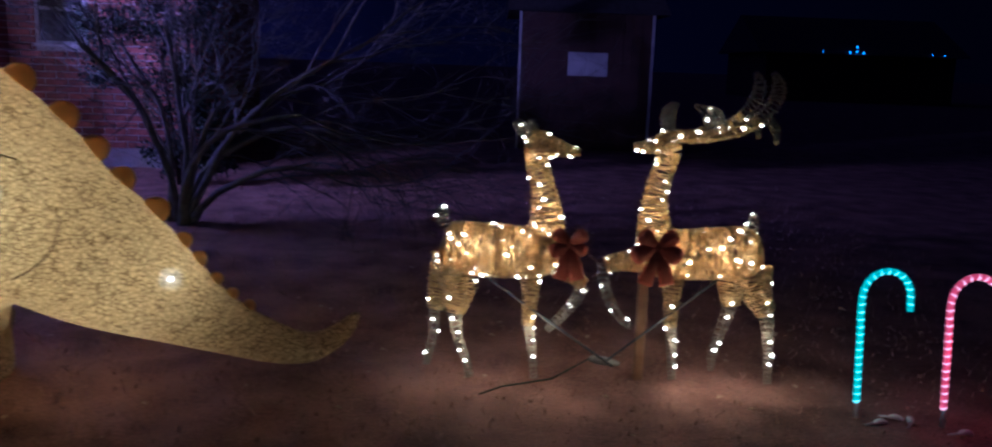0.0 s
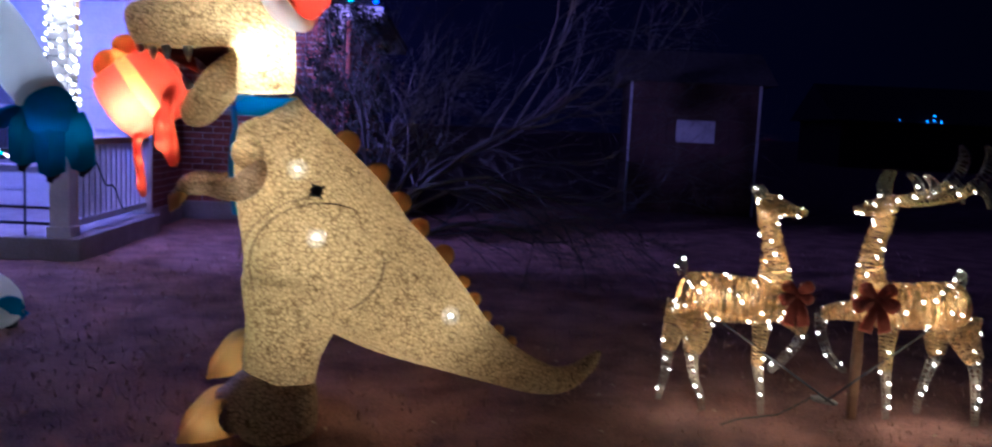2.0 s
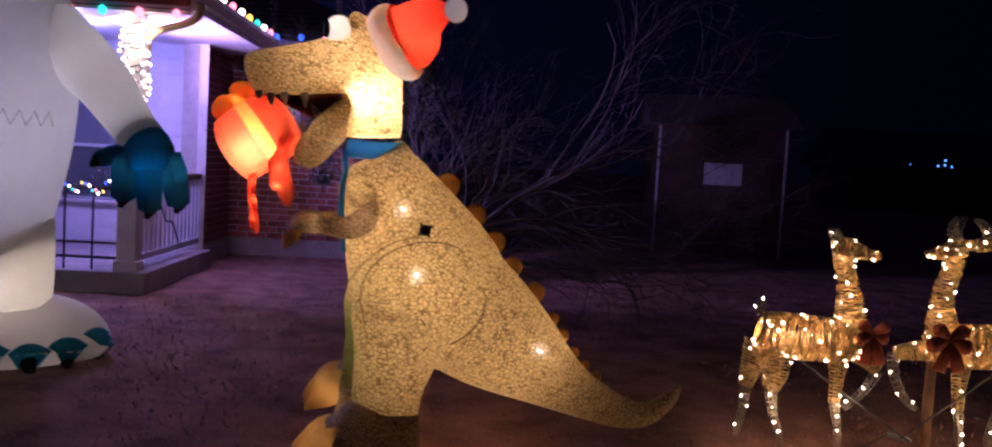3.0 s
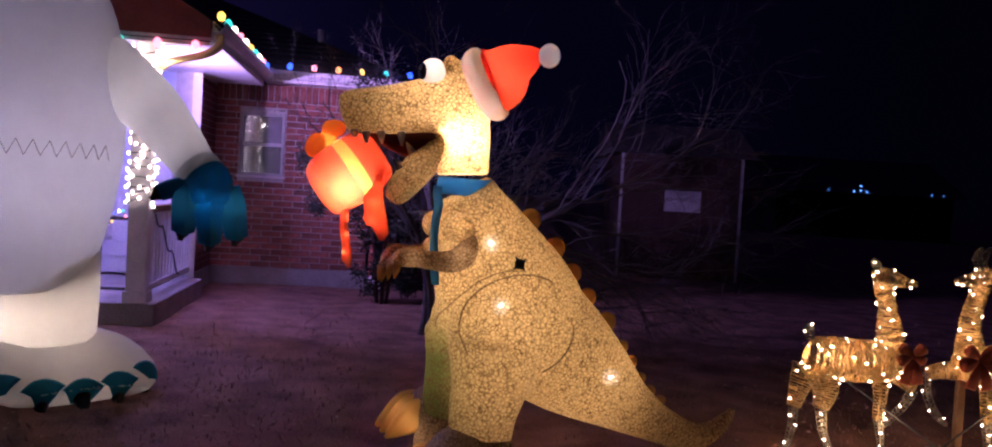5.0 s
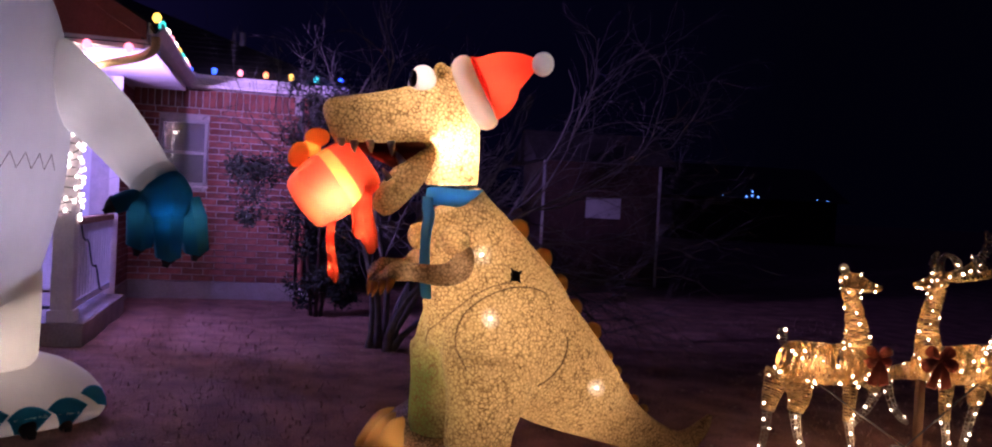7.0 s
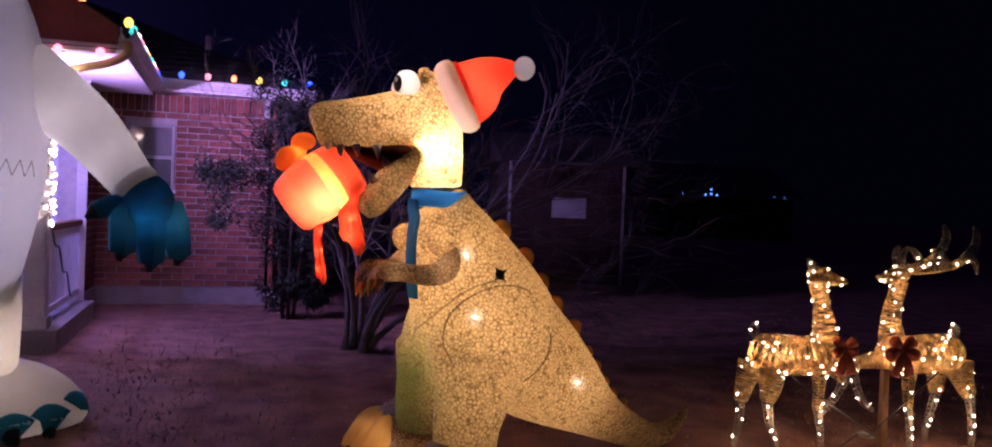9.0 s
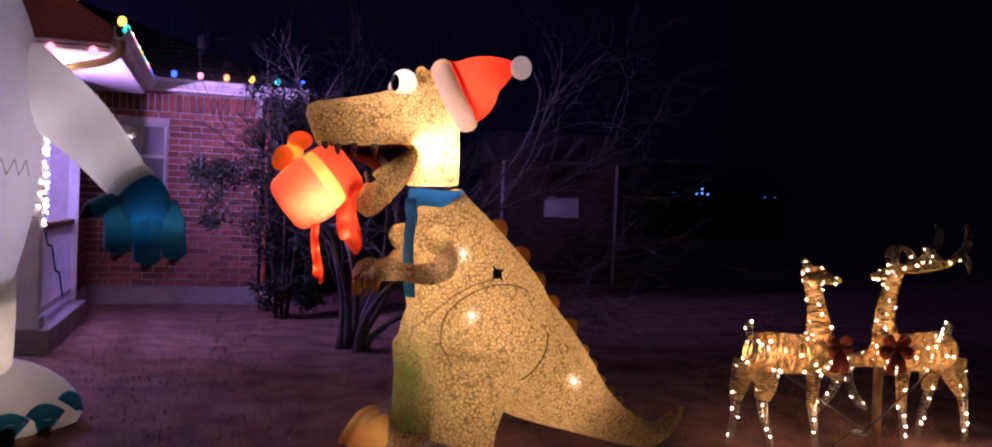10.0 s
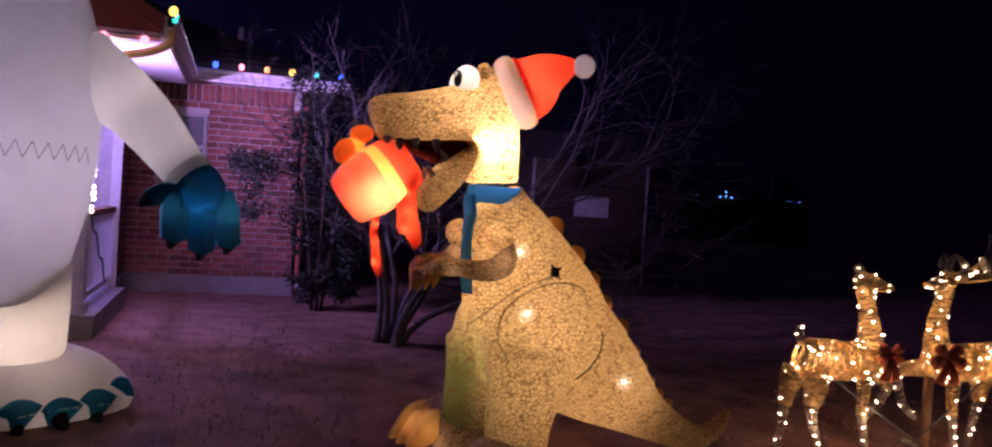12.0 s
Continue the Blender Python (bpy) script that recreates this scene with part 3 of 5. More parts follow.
lamp("side_string_lamp", HOUSE @ Vector((0.66, 1.9, 2.86)), (0.62, 0.45, 1.0), 2.2, 0.05)
lamp("eave_string_lamp", HOUSE @ Vector((1.0, 2.92, 2.92)), (0.66, 0.48, 1.0), 1.3, 0.04)
lamp("eave_bulb_lamp", HOUSE @ Vector((2.24, 2.96, 2.80)), (0.06, 0.16, 1.0), 2.5, 0.04)


def post_wrap():
    rng = random.Random(11)
    spots, cable = [], []
    for i in range(150):
        z = 1.06 + 1.42 * (i / 150)
        a = i * 0.83 + rng.uniform(-0.25, 0.25)
        r = 0.125 / max(abs(math.cos(a)), abs(math.sin(a))) * 0.86
        p = (-0.185 + r * math.cos(a), 0.125 + r * math.sin(a), z + rng.uniform(-0.03, 0.03))
        spots.append((p, "mini"))
        cable.append(p)
    string_of_bulbs("dense white mini lights wound round the porch post", spots, cable, MINI, False)
    spots, cable = [], []
    cols = ("pink", "teal", "white", "blue", "yellow", "white")
    for i in range(70):
        x = -0.3 - 0.030 * i
        p = (x, 0.085 + rng.uniform(-0.02, 0.02), 0.945 + 0.05 * math.sin(i * 0.9) + rng.uniform(-0.03, 0.03))
        spots.append((p, cols[i % 6]))
        cable.append(p)
    string_of_bulbs("tangled coloured mini lights along the front handrail", spots, cable, MINI, False)


post_wrap()
porch_light = HOUSE @ Vector((-1.05, 0.75, 2.3))
lamp("porch_lamp", porch_light, (0.30, 0.27, 1.0), 84, 0.06)
lamp("post_light_glow", HOUSE @ Vector((-0.06, -0.09, 2.28)), (1.0, 0.80, 0.58), 5.0, 0.05)


def yard_flood():
    """A flood lamp under the porch ceiling, thrown over the side railing on the lawn, the wing and the tree."""
    place, aim = HOUSE @ Vector((-0.74, 0.50, 2.18)), Vector((-2.55, 9.0, 3.15))
    m = look(place, aim)
    data = bpy.data.lights.new("yard_flood", "SPOT")
    data.color, data.energy, data.shadow_soft_size, data.spot_size, data.spot_blend = (0.60, 0.38, 1.0), 980, 0.05, radians(116), 1.0
    new("yard_flood", data).matrix_basis = m
    f = thing("flood_lamp", m, "small white flood lamp hung under the porch ceiling", "lamp")
    bm = bmesh.new()
    loft(bm, [((0, 0, 0.02), 0.045, 0.045), ((0, 0, 0.03), 0.055, 0.055), ((0, 0, 0.08), 0.035, 0.035), ((0, 0, 0.10), 0.015, 0.015)], 16)
    part("housing", bm, TRIM, f)
    bm = bmesh.new()
    tube(bm, [m.inverted() @ (m.translation + Vector(p)) for p in ((-0.05, -0.03, 0.0), (-0.08, -0.04, 0.15), (-0.08, -0.04, 0.345))], 0.010, 8)
    part("bracket", bm, TRIM, f)


yard_flood()


def porch_fixture():
    f = thing("porch_light", HOUSE @ pose(-1.05, 0.75, 2.46), "small purple flood lamp under the porch ceiling", "lamp")
    bm = bmesh.new()
    loft(bm, [((0, 0, 0.06), 0.06, 0.06), ((0, 0, 0.03), 0.06, 0.06), ((0, 0, 0.0), 0.03, 0.03)], 16)
    part("canopy", bm, IRON, f)
    part("bulb", blob(bmesh.new(), (0, 0, -0.035), (0.035, 0.035, 0.045)), glow("purple_flood", (0.4, 0.3, 1.0), 12), f)


porch_fixture()


# ---- the inflatable dinosaur ----
FOOT = -0.10
WARM_LED = (1.0, 0.77, 0.46)
DINO = pose(-2.2, 3.42, FOOT, 0, 0, 199.3)
dino = thing("inflatable_dinosaur", DINO, "tan scaly-print inflatable dinosaur in a festive hat, glowing from inside", "inflatable")
HEAD = Matrix.Translation((0.0755, -0.026, -FOOT)) @ Matrix.Rotation(radians(-20.0), 4, "Z")
UP = Vector((0, 0, -FOOT))


def lift(rows):
    return [((c[0], c[1], c[2] - FOOT), a, b) for c, a, b in rows]


def dino_body():
    bm = bmesh.new()
    # rows: centre, radius fore and aft, radius to the side
    col = [((0.07, 0, 1.385), 0.13, 0.125), ((0.06, 0, 1.365), 0.155, 0.14), ((0.035, 0, 1.28), 0.205, 0.195), ((-0.015, 0, 1.15), 0.265, 0.25), ((-0.085, 0, 1.0), 0.325, 0.29), ((-0.155, 0, 0.86), 0.375, 0.32), ((-0.215, 0, 0.72), 0.41, 0.33), ((-0.225, 0, 0.58), 0.39, 0.33), ((-0.17, 0, 0.44), 0.30, 0.28), ((-0.15, 0, 0.37), 0.18, 0.18)]
    loft(bm, lift(smooth_rows(col)), 28, (0, 1, 0))
    tail = [((-0.38, 0, 0.62), 0.34, 0.31), ((-0.56, 0, 0.49), 0.305, 0.27), ((-0.74, 0, 0.365), 0.245, 0.225), ((-0.93, 0, 0.235), 0.168, 0.165), ((-1.10, 0, 0.14), 0.122, 0.125), ((-1.27, 0, 0.065), 0.096, 0.10), ((-1.42, 0, 0.030), 0.074, 0.08), ((-1.54, 0, 0.068), 0.058, 0.062), ((-1.62, 0, 0.135), 0.042, 0.045), ((-1.665, 0, 0.195), 0.02, 0.02)]
    loft(bm, lift(smooth_rows(tail)), 24, (0, 1, 0))
    for s in (1, -1):
        blob(bm, Vector((0.11, s * 0.15, 1.187)) + UP, (0.06, 0.06, 0.06))
        blob(bm, Vector((-0.13, s * 0.17, 0.66)) + UP, (0.31, 0.19, 0.33), (0, -12, 0), 28, 18)
        leg = [((-0.06, s * 0.22, 0.60), 0.26, 0.17), ((-0.03, s * 0.235, 0.42), 0.205, 0.165), ((0.0, s * 0.24, 0.28), 0.175, 0.155), ((0.005, s * 0.24, 0.15), 0.16, 0.15), ((0.005, s * 0.24, 0.10), 0.14, 0.135)]
        loft(bm, lift(smooth_rows(leg)), 24, (0, 1, 0))
    bm = fuse(bm, 0.018, 14)
    return bm


body_bm = dino_body()
body_tree = BVHTree.FromBMesh(body_bm)
dino_skin = part("body", body_bm, SKIN, dino, "tan polyester with a brown crackle print, green towards the belly")


def on_skin(x, z, off=0.003, side=1):
    """The point of the body's left flank at (x, z)."""
    hit = body_tree.ray_cast(Vector((x, side * 1.0, z - FOOT)), Vector((0, -side, 0)))
    if hit[0] is None:
        return Vector((x, 0, z - FOOT))
    return hit[0] + hit[1] * off


def seam(points, r=0.0035):
    bm = bmesh.new()
    tube(bm, [on_skin(x, z) for x, z in points], r, 5)
    part("seam", bm, THREAD, dino, "dark stitched seam")


# the thigh's round seam, the seam that falls from the vent over it, and puckers where they meet
seam([(-0.165 + 0.315 * math.cos(a), 0.69 + 0.285 * math.sin(a)) for a in [radians(118 - 7 * i) for i in range(21)]], 0.0034)
seam([(-0.145 - 0.300 * math.cos(a), 0.70 - 0.235 * math.sin(a)) for a in [radians(-6 + 7 * i) for i in range(11)]], 0.0038)
seam([(-0.12 + 0.325 * math.sin(a), 0.62 + 0.375 * math.cos(a)) for a in [radians(2 + 8 * i) for i in range(11)]], 0.0028)
for k in range(5):
    seam([(0.13 - 0.022 * i, 0.60 + 0.030 * k + 0.008 * math.sin(1.3 * i + k)) for i in range(4 + k % 2)], 0.0014)


def vent_hole():
    bm = bmesh.new()
    c = on_skin(-0.133, 1.027, 0.0)
    n = (on_skin(-0.133, 1.027, 0.01) - c).normalized()
    rot = n.to_track_quat("Z", "Y").to_matrix().to_4x4()
    bmesh.ops.create_cone(bm, cap_ends=True, segments=9, radius1=0.030, radius2=0.022, depth=0.014, matrix=Matrix.Translation(c + n * 0.004) @ rot)
    for k in range(4):
        a = k * 1.57 + 0.6
        tube(bm, [c + n * 0.006 + rot.to_3x3() @ Vector((math.cos(a) * r, math.sin(a) * r, 0)) for r in (0.02, 0.045)], 0.008, 5, 0.003)
    part("vent", bm, INK, dino, "small black gathered vent")


vent_hole()


def dino_feet():
    for s, up, back, wide in ((1, 0.0, 0.0, 0.27), (-1, 0.095, 0.085, 0.43)):
        bm = bmesh.new()
        loft(bm, lift(smooth_rows([((0.005, s * 0.245, 0.165), 0.158, 0.15), ((0.01, s * 0.25, 0.08), 0.172, 0.168), ((0.02, s * 0.26, -0.03), 0.185, 0.18), ((0.02, s * 0.26, -0.098), 0.16, 0.16)])), 20, (0, 1, 0))
        loft(bm, lift(smooth_rows([((-0.04, s * 0.25, 0.02 + up), 0.11, 0.14), ((0.09 - back, s * (0.5 * wide + 0.125), 0.075 + up), 0.150, 0.185), ((0.19 - back, s * wide, 0.045 + up * 0.8), 0.118, 0.19), ((0.265 - back, s * wide, 0.02 + up * 0.5), 0.095, 0.17)])), 20, (0, 1, 0))
        f = part("foot", fuse(bm, 0.014, 4), SKIN_UNLIT, dino, "tan printed foot, coloured darker as if unlit")
        for k in (-1, 0, 1):
            bm = bmesh.new()
            y = s * wide + k * 0.105
            loft(bm, lift(smooth_rows([((0.215 - back, y, 0.035 + up), 0.086, 0.054), ((0.275 - back, y, 0.022 + up), 0.092, 0.057), ((0.34 - back, y + k * 0.008, -0.010 + up * 0.9), 0.070, 0.044), ((0.405 - back, y + k * 0.014, -0.042 + up * 0.8), 0.036, 0.024), ((0.440 - back, y + k * 0.016, -0.066 + up * 0.75), 0.008, 0.009)])), 12, (0, 1, 0), square=0.85)
            part("claw", bm, CLAW, f, "yellow toe claw")
            lamp("toe_lamp", DINO @ Vector((0.31 - back, y, 0.01 + up - FOOT)), WARM_LED, 0.10, 0.012)


dino_feet()


def dino_arms():
    for s in (1, -1):
        ball = Vector((0.166, s * 0.215, 1.187)) + UP
        bm = blob(bmesh.new(), ball, (0.074, 0.072, 0.074), (0, 0, 0), 22, 14)
        part("shoulder", bm, SKIN, dino, "round lit shoulder")
        bm = bmesh.new()
        loft(bm, lift(smooth_rows([((0.120, s * 0.228, 1.150), 0.032, 0.034), ((0.128, s * 0.250, 1.105), 0.050, 0.048), ((0.158, s * 0.262, 1.058), 0.062, 0.056), ((0.205, s * 0.248, 1.028), 0.057, 0.053), ((0.27, s * 0.205, 1.022), 0.050, 0.050), ((0.34, s * 0.155, 1.028), 0.045, 0.046), ((0.395, s * 0.115, 1.030), 0.050, 0.052), ((0.44, s * 0.090, 1.020), 0.040, 0.050), ((0.462, s * 0.080, 1.005), 0.012, 0.02)])), 16, (0, 1, 0))
        ends = []
        for k in (-1, 0, 1):
            tip = Vector((0.478 - 0.020 * k * s, s * 0.085 + k * 0.052, 0.975 + 0.014 * k * s))
            ends.append(tip)
            loft(bm, lift(smooth_rows([((0.40, s * 0.105 + k * 0.028, 1.025), 0.029, 0.024), ((0.45, s * 0.09 + k * 0.045, 1.008), 0.026, 0.022), (tuple(tip), 0.019, 0.018)])), 10, (0, 1, 0))
        a = part("arm", fuse(bm, 0.0085, 3), SKIN_UNLIT, dino, "thin tan arm bent at the elbow, coloured darker as if unlit")
        for tip in ends:
            bm = bmesh.new()
            cone(bm, tip + UP + Vector((-0.008, 0, 0.010)), tip + UP + Vector((0.006, 0, -0.066)), 0.024)
            part("claw", bm, CLAW, a, "yellow finger claw")
        lamp("shoulder_lamp", DINO @ (ball + Vector((0.01, s * 0.014, 0.018))), WARM_LED, 0.32, 0.012)


dino_arms()


def spikes():
    # a ridge of rounded scutes down the back, getting smaller to the tail
    spots = [(-0.270, 1.215, 0.062), (-0.428, 1.078, 0.060), (-0.535, 0.945, 0.055), (-0.638, 0.812, 0.053), (-0.757, 0.675, 0.056), (-0.877, 0.548, 0.037), (-0.952, 0.472, 0.037), (-1.032, 0.388, 0.031), (-1.097, 0.315, 0.029), (-1.168, 0.256, 0.029)]
    for x, z, r in spots:
        bm = bmesh.new()
        hit = body_tree.find_nearest(Vector((x, 0, z - FOOT)))
        p, n = hit[0], hit[1]
        p.y, n.y = 0, 0
        n.normalize()
        loft(bm, smooth_rows([(p - n * r * 0.5, r * 1.05, 0.030), (p + n * r * 0.45, r * 0.98, 0.030), (p + n * r * 0.95, r * 0.66, 0.022), (p + n * r * 1.2, r * 0.2, 0.008)], 3), 14, (0, 1, 0))
        part("back_scute", bm, SPIKE, dino, "ochre rounded back scute")


spikes()


def head_part(name, bm, material, label="", parent=None):
    bm.transform(HEAD)
    return part(name, bm, material, parent or dino, label)


def dino_head():
    bm = bmesh.new()
    loft(bm, smooth_rows([((0.015, 0, 1.455), 0.132, 0.122), ((0.018, 0, 1.50), 0.138, 0.13), ((0.03, 0, 1.62), 0.148, 0.14), ((0.04, 0, 1.75), 0.152, 0.15), ((0.04, 0, 1.88), 0.155, 0.155), ((0.045, 0, 1.97), 0.135, 0.14), ((0.05, 0, 2.04), 0.07, 0.08)]), 26, (0, 1, 0))
    loft(bm, smooth_rows([((0.02, 0, 1.83), 0.14, 0.15), ((0.17, 0, 1.805), 0.148, 0.165), ((0.29, 0, 1.778), 0.142, 0.166), ((0.42, 0, 1.752), 0.138, 0.162), ((0.53, 0, 1.742), 0.130, 0.154), ((0.600, 0, 1.735), 0.122, 0.142), ((0.632, 0, 1.725), 0.100, 0.118), ((0.645, 0, 1.720), 0.070, 0.085)]), 28, (0, 1, 0), square=0.74)
    for s in (1, -1):
        blob(bm, (0.105, s * 0.095, 2.005), (0.040, 0.05, 0.050))
        blob(bm, (0.50, s * 0.07, 1.83), (0.06, 0.045, 0.028))
    head = head_part("head", fuse(bm, 0.012, 4), SKIN, "head and neck with the brightest light inside")
    bm = bmesh.new()
    loft(bm, smooth_rows([((0.10, 0, 1.64), 0.06, 0.11), ((0.17, 0, 1.575), 0.078, 0.135), ((0.235, 0, 1.49), 0.083, 0.135), ((0.305, 0, 1.40), 0.078, 0.128), ((0.352, 0, 1.338), 0.066, 0.112), ((0.380, 0, 1.302), 0.036, 0.07)]), 22, (0, 1, 0), square=0.85)
    head_part("lower_jaw", fuse(bm, 0.012, 3), SKIN, "dropped lower jaw")
    bm = bmesh.new()
    loft(bm, smooth_rows([((0.14, 0, 1.62), 0.045, 0.12), ((0.25, 0, 1.60), 0.085, 0.125), ((0.36, 0, 1.61), 0.06, 0.125), ((0.50, 0, 1.645), 0.03, 0.11), ((0.57, 0, 1.66), 0.01, 0.05)]), 18, (0, 1, 0))
    head_part("mouth_lining", bm, GUM, "dark red mouth lining")
    for s in (1, -1):
        for x, z, l in ((0.33, 1.655, 0.055), (0.43, 1.652, 0.045), (0.51, 1.648, 0.045), (0.57, 1.655, 0.035)):
            bm = bmesh.new()
            cone(bm, (x, s * (0.150 if x < 0.5 else 0.118), z - 0.006), (x - 0.008, s * (0.152 if x < 0.5 else 0.120), z - l - 0.022), 0.021)
            head_part("tooth", bm, WHITE, "white cloth tooth")
        for x, z in ((0.27, 1.56), (0.33, 1.475)):
            bm = bmesh.new()
            cone(bm, (x, s * 0.118, z - 0.012), (x + 0.034, s * 0.122, z + 0.042), 0.020)
            head_part("tooth", bm, WHITE, "white cloth tooth")
        bm = blob(bmesh.new(), (0.190, s * 0.098, 1.962), (0.068, 0.064, 0.072), (0, 0, 0), 24, 16)
        eye = head_part("eye", bm, WHITE, "bulging white eye")
        bm = blob(bmesh.new(), (0.239, s * 0.139, 1.958), (0.014, 0.028, 0.042), (0, 0, s * 38))
        head_part("pupil", bm, INK, "black printed pupil", eye)
        bm = blob(bmesh.new(), (0.247, s * 0.148, 1.976), (0.008, 0.009, 0.012))
        head_part("eye_glint", bm, WHITE, "white printed glint", eye)
        bm = blob(bmesh.new(), (0.525, s * 0.07, 1.856), (0.024, 0.012, 0.008), (0, 15, 0))
        head_part("nostril", bm, INK, "black nostril")


dino_head()


def festive_hat():
    c, tip = Vector((-0.075, 0.015, 1.925)), Vector((-0.368, 0.17, 2.066))
    n = Vector((-0.80, 0.18, 0.42)).normalized()
    t = n.cross(Vector((0, 1, 0))).normalized()
    b = n.cross(t)
    bm = bmesh.new()
    loft(bm, smooth_rows([(c + n * 0.045, 0.172, 0.168), (c + n * 0.09, 0.162, 0.155), (c.lerp(tip, 0.5) + Vector((0, 0, 0.026)), 0.115, 0.105), (c.lerp(tip, 0.8) + Vector((0, 0, 0.020)), 0.062, 0.055), (tip, 0.02, 0.02)], 4), 24, tuple(b), caps=False)
    hat = head_part("hat", bm, RED, "red festive hat with a white band and pompom")
    bm = bmesh.new()
    rings = []
    for i in range(36):
        a = i * math.tau / 36
        d = t * math.cos(a) + b * math.sin(a)
        wob = 1 + 0.025 * math.sin(5 * a)
        rings.append([bm.verts.new(c + d * r * wob + n * h) for r, h in ((0.150, -0.058), (0.176, -0.050), (0.196, -0.020), (0.200, 0.012), (0.190, 0.040), (0.166, 0.054))])
    for i in range(36):
        p, q = rings[i], rings[(i + 1) % 36]
        for k in range(5):
            bm.faces.new((p[k], q[k], q[k + 1], p[k + 1]))
    head_part("hat_band", bm, WHITE, "puffed white hat band", hat)
    bm = blob(bmesh.new(), tip + Vector((-0.02, 0.012, 0.0)), (0.055, 0.055, 0.06))
    head_part("pompom", bm, WHITE, "white pompom", hat)


festive_hat()


def scarf():
    bm = bmesh.new()
    rings = []
    for i in range(40):
        a = i * math.tau / 40
        d = Vector((math.cos(a), math.sin(a), 0))
        rows = []
        for off, z in ((0.000, 1.350), (0.010, 1.358), (0.010, 1.40), (0.006, 1.436), (-0.004, 1.432)):
            rows.append(bm.verts.new(Vector((0.082 - 0.06 * (z - 1.40), -0.008, z - FOOT)) + Vector((d.x * (0.136 + off), d.y * (0.127 + off), 0.003 * math.sin(3 * a)))))
        rings.append(rows)
    for i in range(40):
        p, q = rings[i], rings[(i + 1) % 40]
        for k in range(5):
            bm.faces.new((p[k], q[k], q[(k + 1) % 5], p[(k + 1) % 5]))
    s = part("scarf", bm, TEAL, dino, "teal scarf round the neck with one hanging end")
    bm = bmesh.new()
    way = Vector((math.cos(radians(6)), math.sin(radians(6)), 0))
    rows = []
    for i in range(11):
        z = 1.39 - 0.50 * i / 10 - FOOT
        hit = body_tree.ray_cast(Vector((0.03, 0, z)) + way * 1.0, -way)
        p = hit[0] + way * 0.012 if hit[0] is not None else Vector((0.03, 0, z)) + way * 0.17
        if i < 2:
            p = Vector((0.082, -0.008, z)) + way * 0.150
        rows.append((tuple(p), 0.012, 0.050 + 0.004 * math.sin(i)))
    loft(bm, smooth_rows(rows, 2), 10, (-way.y, way.x, 0.0))
    part("scarf_end", bm, TEAL, s, "hanging scarf end")


scarf()


def gift():
    # held in the jaws, one corner down
    g = Matrix.Translation((0.605, 0.0, 1.43)) @ Matrix.Rotation(radians(38), 4, "Y") @ Matrix.Rotation(radians(20), 4, "Z") @ Matrix.Diagonal((1.13, 1.13, 1.13, 1))
    bm = bmesh.new()
    box(bm, (-0.15, -0.15, -0.13), (0.15, 0.15, 0.13))
    bmesh.ops.subdivide_edges(bm, edges=bm.edges[:], cuts=16, use_grid_fill=True)
    for f in bm.faces:
        c = f.calc_center_median()
        if abs(c.x) < 0.0275:
            f.material_index = 1
    for v in bm.verts:
        p = v.co
        q = Vector((p.x / 0.15, p.y / 0.15, p.z / 0.13))
        puff = (1 - q.x ** 2) * (1 - q.y ** 2) + (1 - q.y ** 2) * (1 - q.z ** 2) + (1 - q.x ** 2) * (1 - q.z ** 2)
        v.co = p * (0.96 + 0.19 * puff)
        if q.length > 1.5:
            v.co *= 0.94
    bm.transform(g)
    gf = head_part("gift_box", bm, GIFT, "glowing coral gift box with yellow ribbon bands and orange bow")
    gf.data.materials.append(YELLOW)
    bm = bmesh.new()
    for dx, dz, r in ((0.060, 0.0, 1.0), (-0.055, 0.02, 0.95), (0.0, -0.01, 0.7)):
        blob(bm, (dx, 0.03 * r, 0.185 + dz), (0.060 * r, 0.048 * r, 0.044 * r), (0, 30 if dx > 0 else -30, 0))
    bm = fuse(bm, 0.008, 3)
    bm.transform(g)
    head_part("bow", bm, ORANGE, "puffed orange bow", gf)
    lamp("bow_lamp", DINO @ HEAD @ g @ Vector((0.0, 0.025, 0.18)), (1.0, 0.80, 0.6), 0.22, 0.015)
    # flat cloth tails with notched ends: x, y, top, bottom, half width
    for x, y, z0, z1, w in ((0.445, 0.13, 1.43, 1.135, 0.062), (0.592, 0.08, 1.27, 0.96, 0.026)):
        bm = bmesh.new()
        across, down = 6, 12
        for face in (-1, 1):
            grid = []
            for j in range(down + 1):
                v = j / down
                row = []
                for i in range(across + 1):
                    u = 2 * i / across - 1
                    half = w * (0.72 + 0.36 * v)
                    end = z1 + (0.16 * w / 0.062 * (1 - abs(abs(u) - 0.5) * 2) * -0.35 + (0.07 if u > 0 else 0.0) * w / 0.062)
                    fold = 0.005 * math.sin(2.6 * u + 3.0 * v) * (0.3 + v)
                    row.append(bm.verts.new((x + u * half + 0.012 * math.sin(5 * v), y + fold + face * 0.016 * (1.02 - u * u), z0 + (end - z0) * v)))
                grid.append(row)
            for j in range(down):
                for i in range(across):
                    bm.faces.new((grid[j][i], grid[j][i + 1], grid[j + 1][i + 1], grid[j + 1][i]))
        bmesh.ops.remove_doubles(bm, verts=bm.verts[:], dist=0.0008)
        head_part("ribbon_tail", bm, GIFT, "hanging red ribbon tail", gf)
        # lamps added inside the tails, standing in for the gift's light behind them
        for s in (0.2, 0.5, 0.8):
            lamp("ribbon_fill", DINO @ HEAD @ Vector((x, y, z0 + (z1 - z0) * s)), (1.0, 0.70, 0.5), 2.2 * w, 0.006)
